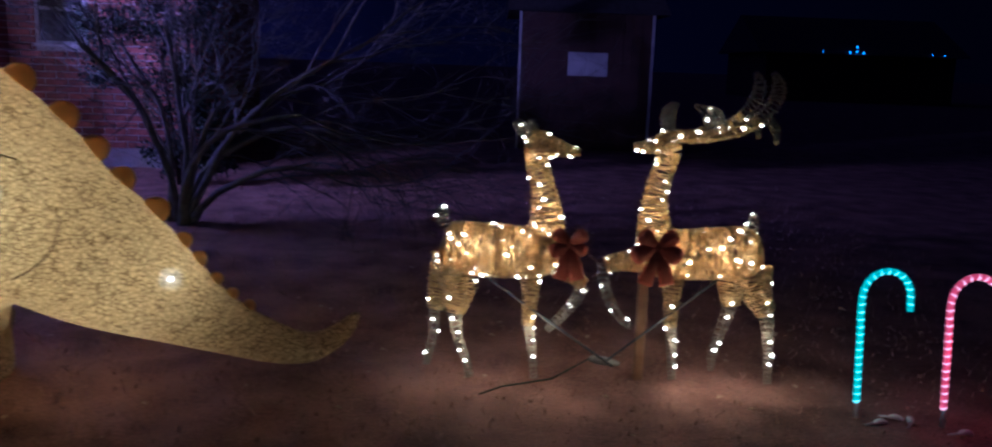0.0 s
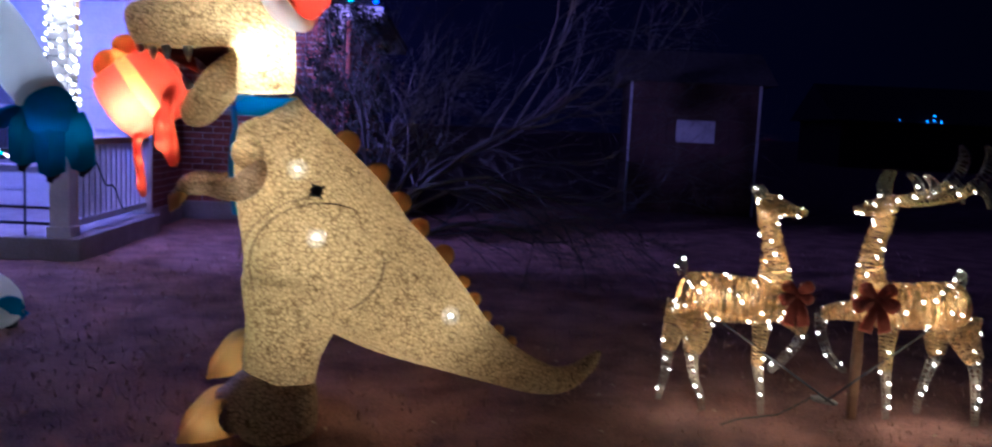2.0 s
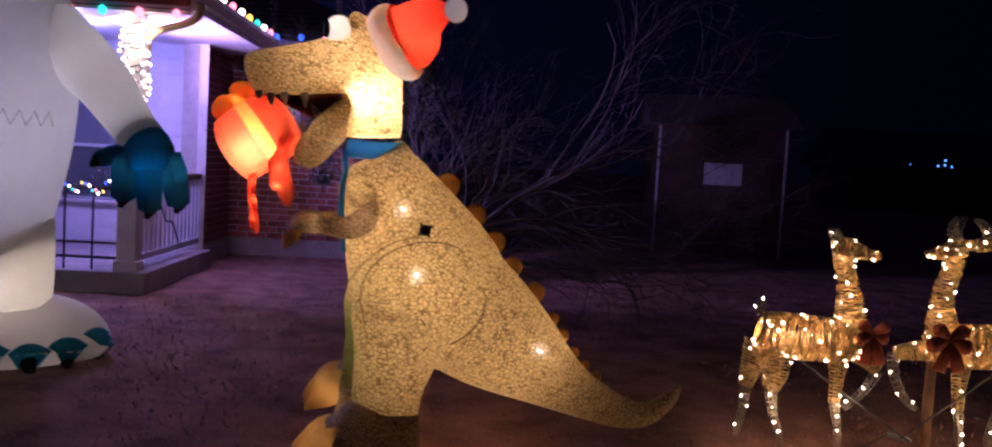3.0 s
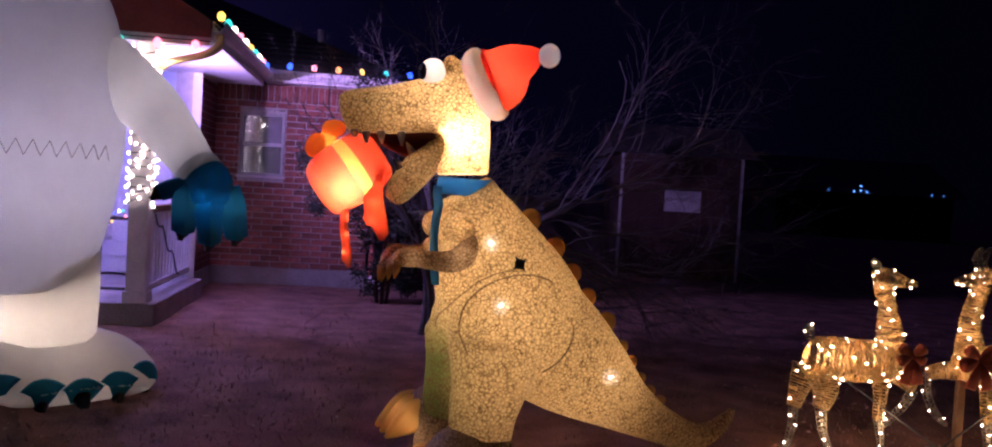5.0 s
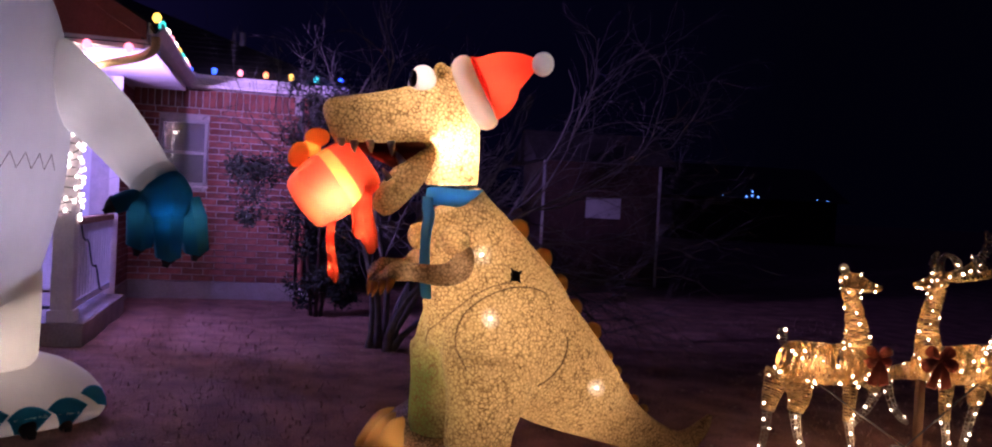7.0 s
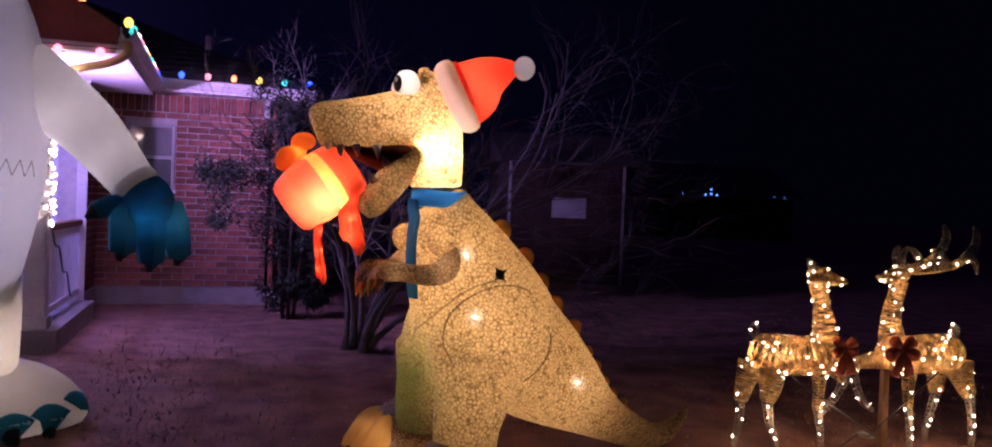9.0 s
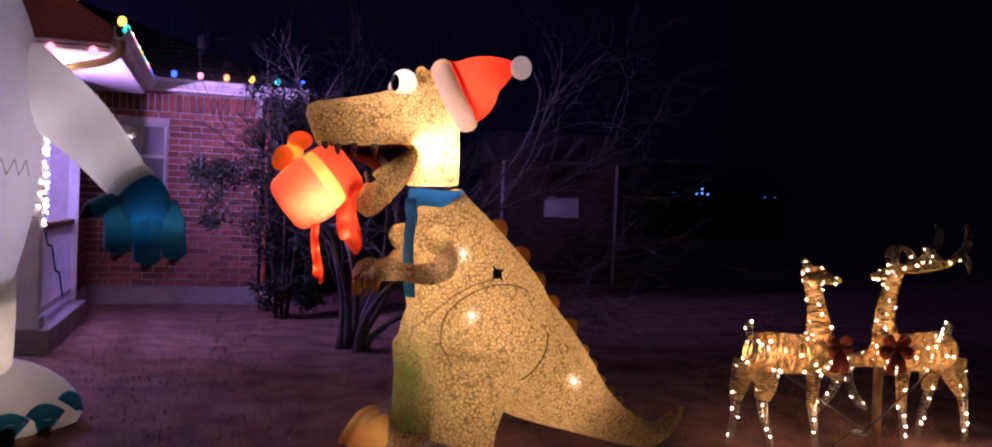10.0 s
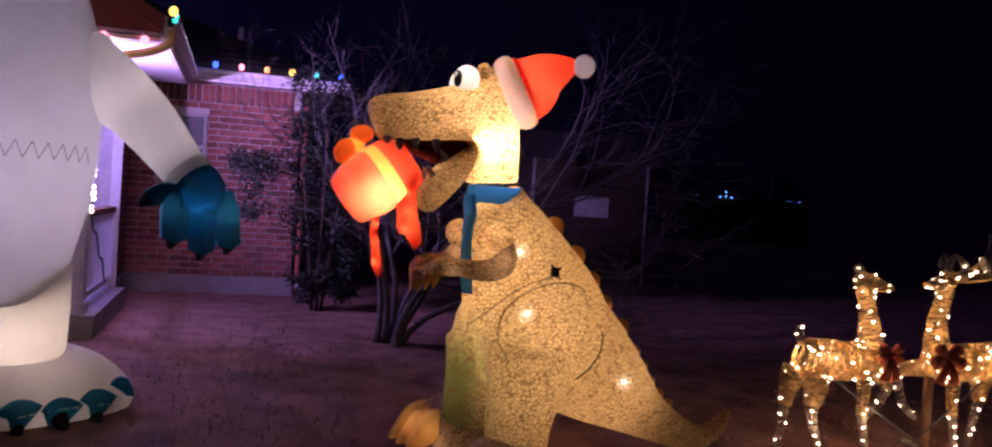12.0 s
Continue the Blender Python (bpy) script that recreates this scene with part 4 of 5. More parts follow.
    lamp("gift_lamp", DINO @ HEAD @ g @ Vector((0.065, 0.105, -0.05)), (1.0, 0.82, 0.70), 4.6, 0.02)


gift()
lamp("neck_lamp", DINO @ HEAD @ Vector((0.05, 0.02, 1.64)), (1.0, 0.84, 0.55), 15.0, 0.04)
lamp("snout_lamp", DINO @ HEAD @ Vector((0.36, 0.0, 1.76)), (1.0, 0.80, 0.48), 1.3, 0.03)
lamp("jaw_lamp", DINO @ HEAD @ Vector((0.25, 0.0, 1.47)), (1.0, 0.80, 0.48), 0.7, 0.03)
lamp("hat_lamp", DINO @ HEAD @ Vector((-0.18, 0.06, 1.985)), (1.0, 0.88, 0.70), 2.2, 0.03)
for s in (1, -1):
    lamp("eye_lamp", DINO @ HEAD @ Vector((0.195, s * 0.11, 1.975)), (1.0, 0.88, 0.72), 0.32, 0.015)
lamp("pompom_lamp", DINO @ HEAD @ Vector((-0.388, 0.182, 2.066)), (0.95, 0.9, 0.9), 0.05, 0.015)
lamp("scarf_lamp", DINO @ Vector((0.07, 0.0, 1.42 - FOOT)), (1.0, 0.85, 0.65), 1.2, 0.02)
lamp("wrist_lamp", DINO @ Vector((0.36, 0.14, 1.03 - FOOT)), WARM_LED, 0.12, 0.02)
lamp("elbow_lamp", DINO @ Vector((0.165, 0.262, 1.055 - FOOT)), WARM_LED, 0.26, 0.02)
lamp("elbow_lamp", DINO @ Vector((0.165, -0.262, 1.055 - FOOT)), WARM_LED, 0.26, 0.02)
lamp("foot_lamp", DINO @ Vector((0.13, 0.26, 0.03 - FOOT)), WARM_LED, 0.10, 0.03)
lamp("foot_lamp", DINO @ Vector((0.13, -0.26, 0.03 - FOOT)), WARM_LED, 0.3, 0.03)


def inner_bulb(name, place, watts):
    """A small bulb hung inside, seen as a bright spot through the sheer cloth, in a glowing shell added as its halo."""
    globe = part(name, blob(bmesh.new(), place, (0.013, 0.013, 0.013), (0, 0, 0), 14, 10), INNER, dino, "small bright bulb inside the cloth")
    part("bulb_halo", blob(bmesh.new(), place, (0.05, 0.05, 0.05), (0, 0, 0), 18, 12), HALO, globe)
    lamp(name + "_lamp", DINO @ Vector(place), WARM_LED, watts, 0.02)


inner_bulb("chest_bulb", (-0.06, 0.05, 1.21), 0.3)
inner_bulb("thigh_bulb", (-0.155, 0.0, 0.878), 0.4)
inner_bulb("tail_bulb", (-0.834, 0.0, 0.486), 0.5)
lamp("belly_lamp", DINO @ Vector((-0.12, 0.0, 0.80)), WARM_LED, 9.0, 0.05)
lamp("leg_lamp", DINO @ Vector((-0.02, 0.22, 0.36 - FOOT)), WARM_LED, 0.8, 0.04)
lamp("leg_lamp", DINO @ Vector((-0.02, -0.22, 0.36 - FOOT)), WARM_LED, 0.8, 0.04)
lamp("breast_lamp", DINO @ Vector((0.0, 0.0, 1.18)), WARM_LED, 3.5, 0.05)
lamp("tail_root_lamp", DINO @ Vector((-0.62, 0.0, 0.52)), WARM_LED, 2.9, 0.04)


# ---- the inflatable snow monster ----
YETI = pose(-5.24, 4.30, FOOT, 0, 0, -60)
yeti = thing("inflatable_snow_monster", YETI, "large glowing white inflatable snow monster with blue paws and toes", "inflatable")


def yeti_figure():
    bm = bmesh.new()
    loft(bm, lift(smooth_rows([((0, 0, 0.60), 0.42, 0.52), ((0, 0, 0.69), 0.50, 0.61), ((0, 0, 0.93), 0.56, 0.68), ((0, 0, 1.25), 0.61, 0.75), ((0, 0, 1.6), 0.645, 0.785), ((0, 0, 2.0), 0.63, 0.775), ((0, 0, 2.4), 0.56, 0.68), ((0, 0, 2.65), 0.44, 0.52), ((0, 0, 2.78), 0.2, 0.25)])), 36, (0, 1, 0))
    body = part("body", fuse(bm, 0.03, 6), SNOW, yeti, "white fabric body")
    inv = YETI.inverted()
    for s in (1, -1):
        bm = bmesh.new()
        loft(bm, lift(smooth_rows([((0, s * 0.33, 0.82), 0.35, 0.335), ((0, s * 0.345, 0.60), 0.340, 0.325), ((0, s * 0.355, 0.40), 0.315, 0.31), ((0, s * 0.36, 0.27), 0.30, 0.30)])), 28, (0, 1, 0))
        leg = part("leg", bm, SNOW, yeti, "white fabric leg")
        ft = pose(0.0, s * 0.39, 0, 0, 0, s * 15)
        bm = bmesh.new()
        rows = [((-0.30, 0, 0.10), 0.10, 0.20), ((-0.15, 0.02, 0.17), 0.20, 0.42), ((0.05, 0.03, 0.19), 0.22, 0.52), ((0.25, 0.03, 0.15), 0.17, 0.54), ((0.40, 0.03, 0.09), 0.11, 0.50), ((0.48, 0.03, 0.05), 0.055, 0.42)]
        loft(bm, smooth_rows([((c[0], c[1] * s, c[2]), a, b) for c, a, b in rows]), 32, (0, 1, 0))
        for v in bm.verts:
            v.co.z = max(v.co.z, 0.0) + 0.04
        bm.transform(ft)
        foot = part("foot", bm, SNOW, yeti, "broad white fabric foot")
        tree = BVHTree.FromPolygons([v.co.copy() for v in foot.data.vertices], [tuple(q.vertices) for q in foot.data.polygons])
        for k in range(5):
            y = -0.42 + 0.225 * k
            front = 0.47 - 0.9 * (y - 0.03) ** 2
            m = ft @ pose(0, y * s, 0)
            bm = bmesh.new()
            ray = ft.to_3x3() @ Vector((-0.80, 0, -0.60))
            grid = []
            for j in range(9):
                v = j / 8
                wide = 0.030 + 0.092 * (1 - v) ** 1.2
                row = []
                for i in range(9):
                    u = (i / 8 - 0.5) * 2
                    rise = 0.5 - v - 0.42 * u * u * (1 - v)
                    p0 = ft @ Vector((front - 0.02 - 0.60 * rise * 0.15, (y + u * wide) * s, 0.092 + 0.80 * rise * 0.14))
                    h = tree.ray_cast(p0 - ray * 0.5, ray)
                    q, nn = (h[0], h[1]) if h[0] is not None else (p0, -ray)
                    if nn.dot(ray) > 0:
                        nn = -nn
                    row.append((q + nn * 0.005, q - nn * 0.004))
                grid.append(row)
            top = [[bm.verts.new(c[0]) for c in row] for row in grid]
            low_side = [[bm.verts.new(c[1]) for c in row] for row in grid]
            for j in range(8):
                for i in range(8):
                    bm.faces.new((top[j][i], top[j][i + 1], top[j + 1][i + 1], top[j + 1][i]))
            for j in range(8):
                bm.faces.new((top[j][0], top[j + 1][0], low_side[j + 1][0], low_side[j][0]))
                bm.faces.new((top[j][8], low_side[j][8], low_side[j + 1][8], top[j + 1][8]))
                bm.faces.new((top[0][j], low_side[0][j], low_side[0][j + 1], top[0][j + 1]))
            part("toe", bm, BLUE, foot, "pointed blue toe patch")
            bm = bmesh.new()
            cone(bm, m @ Vector((front + 0.0, 0, 0.085)), m @ Vector((front + 0.085, 0, 0.0)), 0.052, 12, 0.03)
            part("toe_claw", bm, INK, foot, "black toe claw")
    # arms: the near one hangs out over the lawn, the other rests at its side
    for s, sh, el, wr in ((1, (-4.62, 4.52, 2.02), (-4.26, 4.42, 1.74), (-3.92, 4.32, 1.36)), (-1, (-5.85, 3.9, 2.02), (-6.05, 3.6, 1.74), (-6.2, 3.4, 1.42))):
        sh, el, wr = [inv @ Vector(p) for p in (sh, el, wr)]
        d = (wr - el).normalized()
        bm = bmesh.new()
        loft(bm, smooth_rows([(sh - d * 0.12 + Vector((0, 0, 0.04)), 0.20, 0.16), (sh, 0.245, 0.20), (el, 0.195, 0.175), (wr - d * 0.03, 0.128, 0.125), (wr + d * 0.03, 0.118, 0.115)], 6), 24)
        part("arm", bm, SNOW, yeti, "tapering white fabric arm")
        bm = bmesh.new()
        loft(bm, smooth_rows([(wr - d * 0.09, 0.142, 0.138), (wr - d * 0.05, 0.147, 0.143), (wr - d * 0.015, 0.143, 0.139)], 3), 20, caps=False)
        part("cuff", bm, SNOW, yeti, "loose pale grey cuff")
        palm_at = wr + Vector((0, 0, -0.12)) + d * 0.05
        out = (inv.to_3x3() @ Vector((0.92 * s, 0.38, 0))).normalized()
        bm = bmesh.new()
        blob(bm, palm_at + Vector((0, 0, 0.06)), (0.150, 0.140, 0.120), (0, 0, 0), 24, 16)
        loft(bm, smooth_rows([(wr - d * 0.02, 0.135, 0.135), (wr + d * 0.06, 0.15, 0.15), (palm_at + Vector((0, 0, 0.03)), 0.14, 0.14)], 3), 20)
        tips = []
        th = -out
        loft(bm, smooth_rows([(palm_at + Vector((0, 0, 0.06)), 0.075, 0.075), (palm_at + th * 0.17 + Vector((0, 0, 0.085)), 0.070, 0.060), (palm_at + th * 0.28 + Vector((0, 0, 0.045)), 0.060, 0.050)], 4), 14)
        tips.append((palm_at + th * 0.28 + Vector((0, 0, 0.045)), (th + Vector((0, 0, -0.9))).normalized()))
        palm = part("mitten", fuse(bm, 0.011, 2), BLUE, yeti, "blue fabric paw with thick fingers")
        front = Vector((out.y, -out.x, 0))
        for along, fwd, drop, fan in ((-0.115, 0.02, 0.19, -0.02), (0.005, 0.06, 0.25, 0.015), (0.125, 0.02, 0.215, 0.06)):
            a = palm_at + out * along + front * fwd
            ends = [a + out * fan * f + Vector((0, 0, 0.11 - (drop + 0.11) * f)) for f in (0, 0.35, 0.75, 1)]
            bm = bmesh.new()
            loft(bm, [(ends[0], 0.062, 0.070), (ends[1], 0.086, 0.096), (ends[2], 0.080, 0.084), (ends[3], 0.072, 0.076)], 6, tuple(out))
            for v in bm.verts:
                if v.co.z < ends[3].z + 0.02:
                    v.co.z += 0.34 * abs((v.co - ends[3]).dot(out)) - 0.012
            part("finger", bm, BLUE, palm, "stubby seamed blue finger", smooth=False)
            if s > 0:
                lamp("finger_lamp", YETI @ ends[1], (1.0, 0.95, 0.9), 0.16, 0.02)
            tips.append((ends[3] + Vector((0, 0, 0.012)), (Vector((0, 0, -1)) + th * 0.25).normalized()))
        for c, v in tips:
            bm = bmesh.new()
            cone(bm, c - v * 0.03, c + v * 0.060, 0.056, 12, 0.018)
            part("finger_claw", bm, INK, palm, "black finger claw")
    # zigzag stitched fur line across the chest
    tree = BVHTree.FromPolygons([v.co.copy() for v in body.data.vertices], [tuple(q.vertices) for q in body.data.polygons])
    pts = []
    for i in range(33):
        a = radians(-62 + 124 * i / 32)
        z = 1.475 + (0.045 if i % 2 else -0.045) - FOOT
        o = Vector((0, 0, z))
        h = tree.ray_cast(Vector((math.cos(a), math.sin(a), 0)) * 2 + o, -Vector((math.cos(a), math.sin(a), 0)))
        pts.append(h[0] + h[1] * 0.002)
    bm = bmesh.new()
    for p, q in zip(pts, pts[1:]):
        mid = tree.find_nearest((p + q) / 2)
        tube(bm, [p, mid[0] + mid[1] * 0.002, q], 0.0018, 5)
    part("fur_seam", bm, THREAD, yeti, "zigzag stitched fur line")


yeti_figure()
lamp("monster_lamp", YETI @ Vector((0.05, 0.1, 1.5)), (0.90, 0.85, 1.0), 11.0, 0.1)
for p, w in (((-4.60, 4.51, 2.02), 1.4), ((-4.34, 4.44, 1.80), 1.1), ((-4.10, 4.37, 1.55), 0.6)):
    lamp("monster_arm_lamp", p, (1.0, 0.93, 0.92), w, 0.07)
lamp("monster_paw_lamp", (-3.88, 4.26, 1.22), (1.0, 0.95, 0.9), 1.7, 0.03)
lamp("monster_leg_lamp", YETI @ Vector((0.05, 0.28, 0.52)), (1.0, 0.86, 0.62), 4.5, 0.06)
lamp("monster_foot_lamp", YETI @ Vector((0.12, 0.42, 0.17)), (1.0, 0.86, 0.66), 1.5, 0.05)


# ---- wire reindeer with warm bulbs ----
WARM_MESH = bulb_mesh("bulb", 0.0054, 1.8, WARM)


def spine(rows, s):
    """The centre and radii at 0..1 along rows of ((x, y, z), up radius, side radius)."""
    k = s * (len(rows) - 1)
    i = min(int(k), len(rows) - 2)
    f = k - i
    a, b = rows[i], rows[i + 1]
    c = Vector(a[0]).lerp(Vector(b[0]), f)
    d = (Vector(b[0]) - Vector(a[0])).normalized()
    return c, d, a[1] + (b[1] - a[1]) * f, a[2] + (b[2] - a[2]) * f


def ring_point(rows, s, a):
    c, d, ru, rs = spine(rows, s)
    w = Vector((0, 1, 0))
    u = w.cross(d).normalized()
    return c + u * ru * math.cos(a) + w * rs * math.sin(a)


def wrapped(name, rows, turns, parent, material, rng, r=0.0027, extra=0, label=""):
    """A limb of wound tinsel wire over lengthwise rods."""
    rows = smooth_rows(rows, 4)
    bm = bmesh.new()
    n = int(turns * 9)
    pts = []
    for i in range(n + 1):
        s = i / n
        a = math.tau * turns * s
        p = ring_point(rows, min(max(s + rng.uniform(-0.014, 0.014), 0), 1), a)
        pts.append(p + Vector([rng.uniform(-0.0025, 0.0025) for _ in range(3)]))
    tube(bm, pts, r, 4)
    for k in range(4):
        tube(bm, [ring_point(rows, i / 10, k * math.tau / 4 + 0.5) for i in range(11)], 0.0026, 4)
    for k in range(extra):
        s0, a0 = rng.uniform(0.02, 0.9), rng.uniform(0, math.tau)
        ds, da = rng.uniform(-0.045, 0.045), rng.uniform(0.4, 1.8)
        tube(bm, [ring_point(rows, min(max(s0 + ds * i / 5, 0), 1), a0 + da * i / 5) for i in range(6)], r, 3)
    return part(name, bm, material, parent, label), rows


def stud(parent, rows, count, rng, reach=1.0):
    for i in range(count):
        s = reach * (i + rng.uniform(0.15, 0.85)) / count
        a = rng.uniform(0, math.tau)
        b = new("bulb", WARM_MESH)
        b.parent, b.location = parent, ring_point(rows, s, a)
        b.rotation_euler = (rng.uniform(0, 3), rng.uniform(0, 3), 0)


def bow(parent, c, w, h, rng):
    """Four gathered loops round a knot, with two hanging tails."""
    c = Vector(c)
    for sx, sz in ((1, 0.75), (-1, 0.75), (1, -0.35), (-1, -0.35)):
        way = Vector((sx * rng.uniform(0.85, 1.0), -0.25, sz)).normalized()
        size = w * rng.uniform(0.9, 1.15)
        bm = bmesh.new()
        loft(bm, smooth_rows([(c, 0.014, 0.012), (c + way * size * 0.55, size * 0.36, 0.026), (c + way * size * 1.0, size * 0.44, 0.034), (c + way * size * 1.22, size * 0.30, 0.022), (c + way * size * 1.28, size * 0.1, 0.008)], 4), 12, (0, 1, 0))
        part("bow_loop", bm, VELVET, parent, "dark red velvet bow")
    for sx in (1, -1):
        bm = bmesh.new()
        loft(bm, smooth_rows([(c + Vector((0, -0.01, 0)), 0.016, 0.006), (c + Vector((sx * w * 0.30, -0.025, -h * 0.5)), 0.030, 0.006), (c + Vector((sx * w * 0.55, -0.015, -h)), 0.036, 0.005)], 4), 8)
        part("bow_tail", bm, VELVET, parent)
    part("bow_knot", blob(bmesh.new(), c, (0.020, 0.024, 0.024)), VELVET, parent)


def deer(name, label, x0, plane, plan, seed):
    """plan: limbs as (part name, rows of (x, z, up radius, side radius, y), turns, extra, bulbs, material)."""
    rng = random.Random(seed)
    d = thing(name, pose(x0, plane, -0.07), label, "reindeer figure", "lit reindeer pair")
    limbs = []
    for nm, rows, turns, extra, bulbs, material in plan:
        if nm.endswith("leg"):
            limbs.append((nm.replace("leg", "thigh"), rows[:3], turns * 0.5, extra, 2, GOLD))
            limbs.append((nm, rows[2:], turns * 0.42, extra // 2, bulbs, material))
        else:
            limbs.append((nm, rows, turns, extra, bulbs, material))
    for nm, rows, turns, extra, bulbs, material in limbs:
        thin = 0.88 if nm.endswith("leg") else 1.22 if nm == "hind_thigh" else 1.0
        rr = [((x - x0, y, z + 0.07), a * thin, b * thin) for x, z, a, b, y in rows]
        p, sm = wrapped(nm, rr, turns, d, material, rng, extra=extra)
        stud(p, sm, bulbs, rng, 0.8 if nm.endswith("leg") else 1.0)
    return d


DOE = [
    ("torso", [(-0.245, 0.55, 0.07, 0.06, 0), (-0.20, 0.54, 0.112, 0.10, 0), (-0.05, 0.525, 0.125, 0.115, 0), (0.10, 0.52, 0.122, 0.115, 0), (0.23, 0.525, 0.115, 0.10, 0), (0.31, 0.50, 0.08, 0.07, 0)], 44, 460, 34, GOLD),
    ("neck", [(0.235, 0.57, 0.10, 0.08, 0), (0.23, 0.68, 0.080, 0.07, 0), (0.21, 0.80, 0.060, 0.055, 0), (0.18, 0.92, 0.052, 0.05, 0), (0.165, 0.99, 0.055, 0.05, 0)], 24, 170, 10, GOLD),
    ("head", [(0.115, 1.01, 0.045, 0.045, 0), (0.17, 1.02, 0.060, 0.05, 0), (0.24, 1.005, 0.048, 0.042, 0), (0.31, 0.99, 0.030, 0.03, 0), (0.365, 0.985, 0.016, 0.018, 0)], 24, 70, 7, GOLD),
    ("ear", [(0.135, 1.05, 0.012, 0.02, -0.03), (0.095, 1.09, 0.03, 0.03, -0.05), (0.07, 1.125, 0.012, 0.012, -0.06)], 7, 8, 2, CLEAR),
    ("ear", [(0.16, 1.06, 0.012, 0.02, 0.03), (0.15, 1.09, 0.024, 0.03, 0.06), (0.15, 1.12, 0.010, 0.012, 0.075)], 7, 8, 0, CLEAR),
    ("tail", [(-0.235, 0.63, 0.022, 0.022, 0), (-0.245, 0.69, 0.032, 0.03, 0), (-0.235, 0.73, 0.012, 0.012, 0)], 7, 10, 2, CLEAR),
    ("hind_leg", [(-0.19, 0.48, 0.085, 0.05, -0.07), (-0.155, 0.36, 0.062, 0.04, -0.075), (-0.175, 0.25, 0.038, 0.03, -0.075), (-0.155, 0.12, 0.026, 0.024, -0.075), (-0.115, 0.02, 0.022, 0.022, -0.075), (-0.10, -0.06, 0.016, 0.016, -0.075)], 36, 40, 4, CLEAR),
    ("hind_leg", [(-0.21, 0.46, 0.075, 0.05, 0.07), (-0.25, 0.33, 0.050, 0.035, 0.075), (-0.275, 0.22, 0.032, 0.028, 0.075), (-0.28, 0.10, 0.026, 0.024, 0.075), (-0.30, -0.01, 0.02, 0.02, 0.075), (-0.31, -0.06, 0.014, 0.014, 0.075)], 34, 36, 3, CLEAR),
    ("front_leg", [(0.165, 0.46, 0.055, 0.04, -0.07), (0.165, 0.33, 0.036, 0.032, -0.075), (0.16, 0.20, 0.028, 0.026, -0.075), (0.185, 0.08, 0.022, 0.022, -0.075), (0.20, -0.06, 0.016, 0.016, -0.075)], 32, 32, 3, CLEAR),
    ("front_leg", [(0.28, 0.46, 0.062, 0.04, 0.06), (0.36, 0.41, 0.045, 0.035, 0.06), (0.42, 0.36, 0.034, 0.03, 0.06), (0.37, 0.26, 0.027, 0.025, 0.06), (0.29, 0.17, 0.024, 0.022, 0.06), (0.255, 0.135, 0.016, 0.016, 0.06)], 34, 34, 3, CLEAR),
]
BUCK = [
    ("torso", [(1.225, 0.56, 0.07, 0.06, 0), (1.17, 0.55, 0.115, 0.10, 0), (1.03, 0.535, 0.122, 0.115, 0), (0.88, 0.525, 0.118, 0.115, 0), (0.75, 0.525, 0.112, 0.10, 0), (0.67, 0.50, 0.075, 0.07, 0)], 44, 460, 34, GOLD),
    ("neck", [(0.745, 0.57, 0.10, 0.08, 0), (0.725, 0.68, 0.075, 0.07, 0), (0.725, 0.80, 0.058, 0.055, 0), (0.755, 0.92, 0.052, 0.05, 0), (0.775, 1.0, 0.055, 0.05, 0)], 24, 170, 10, GOLD),
    ("head", [(0.825, 1.045, 0.035, 0.04, 0), (0.775, 1.045, 0.055, 0.05, 0), (0.715, 1.025, 0.042, 0.04, 0), (0.66, 1.015, 0.028, 0.03, 0), (0.615, 1.015, 0.016, 0.018, 0)], 24, 70, 7, GOLD),
    ("tail", [(1.18, 0.635, 0.022, 0.022, 0), (1.185, 0.69, 0.032, 0.03, 0), (1.17, 0.725, 0.012, 0.012, 0)], 7, 10, 2, CLEAR),
    ("hind_leg", [(1.14, 0.47, 0.075, 0.05, 0.07), (1.125, 0.36, 0.052, 0.036, 0.075), (1.13, 0.27, 0.036, 0.03, 0.075), (1.09, 0.13, 0.026, 0.024, 0.075), (1.065, 0.03, 0.022, 0.022, 0.075), (1.06, -0.06, 0.014, 0.014, 0.075)], 34, 36, 3, CLEAR),
    ("hind_leg", [(1.17, 0.48, 0.085, 0.05, -0.07), (1.20, 0.38, 0.060, 0.04, -0.075), (1.255, 0.28, 0.038, 0.03, -0.075), (1.275, 0.16, 0.026, 0.024, -0.075), (1.285, 0.04, 0.022, 0.022, -0.075), (1.29, -0.06, 0.016, 0.016, -0.075)], 36, 40, 4, CLEAR),
    ("front_leg", [(0.82, 0.46, 0.055, 0.04, -0.07), (0.815, 0.33, 0.036, 0.032, -0.075), (0.82, 0.20, 0.028, 0.026, -0.075), (0.835, 0.08, 0.022, 0.022, -0.075), (0.845, -0.06, 0.016, 0.016, -0.075)], 32, 32, 4, CLEAR),
    ("front_leg", [(0.70, 0.48, 0.062, 0.04, 0.06), (0.60, 0.47, 0.048, 0.036, 0.06), (0.52, 0.45, 0.038, 0.03, 0.06), (0.52, 0.36, 0.030, 0.028, 0.06), (0.57, 0.24, 0.026, 0.024, 0.06), (0.63, 0.17, 0.022, 0.022, 0.06), (0.665, 0.15, 0.014, 0.014, 0.06)], 38, 36, 4, CLEAR),
]
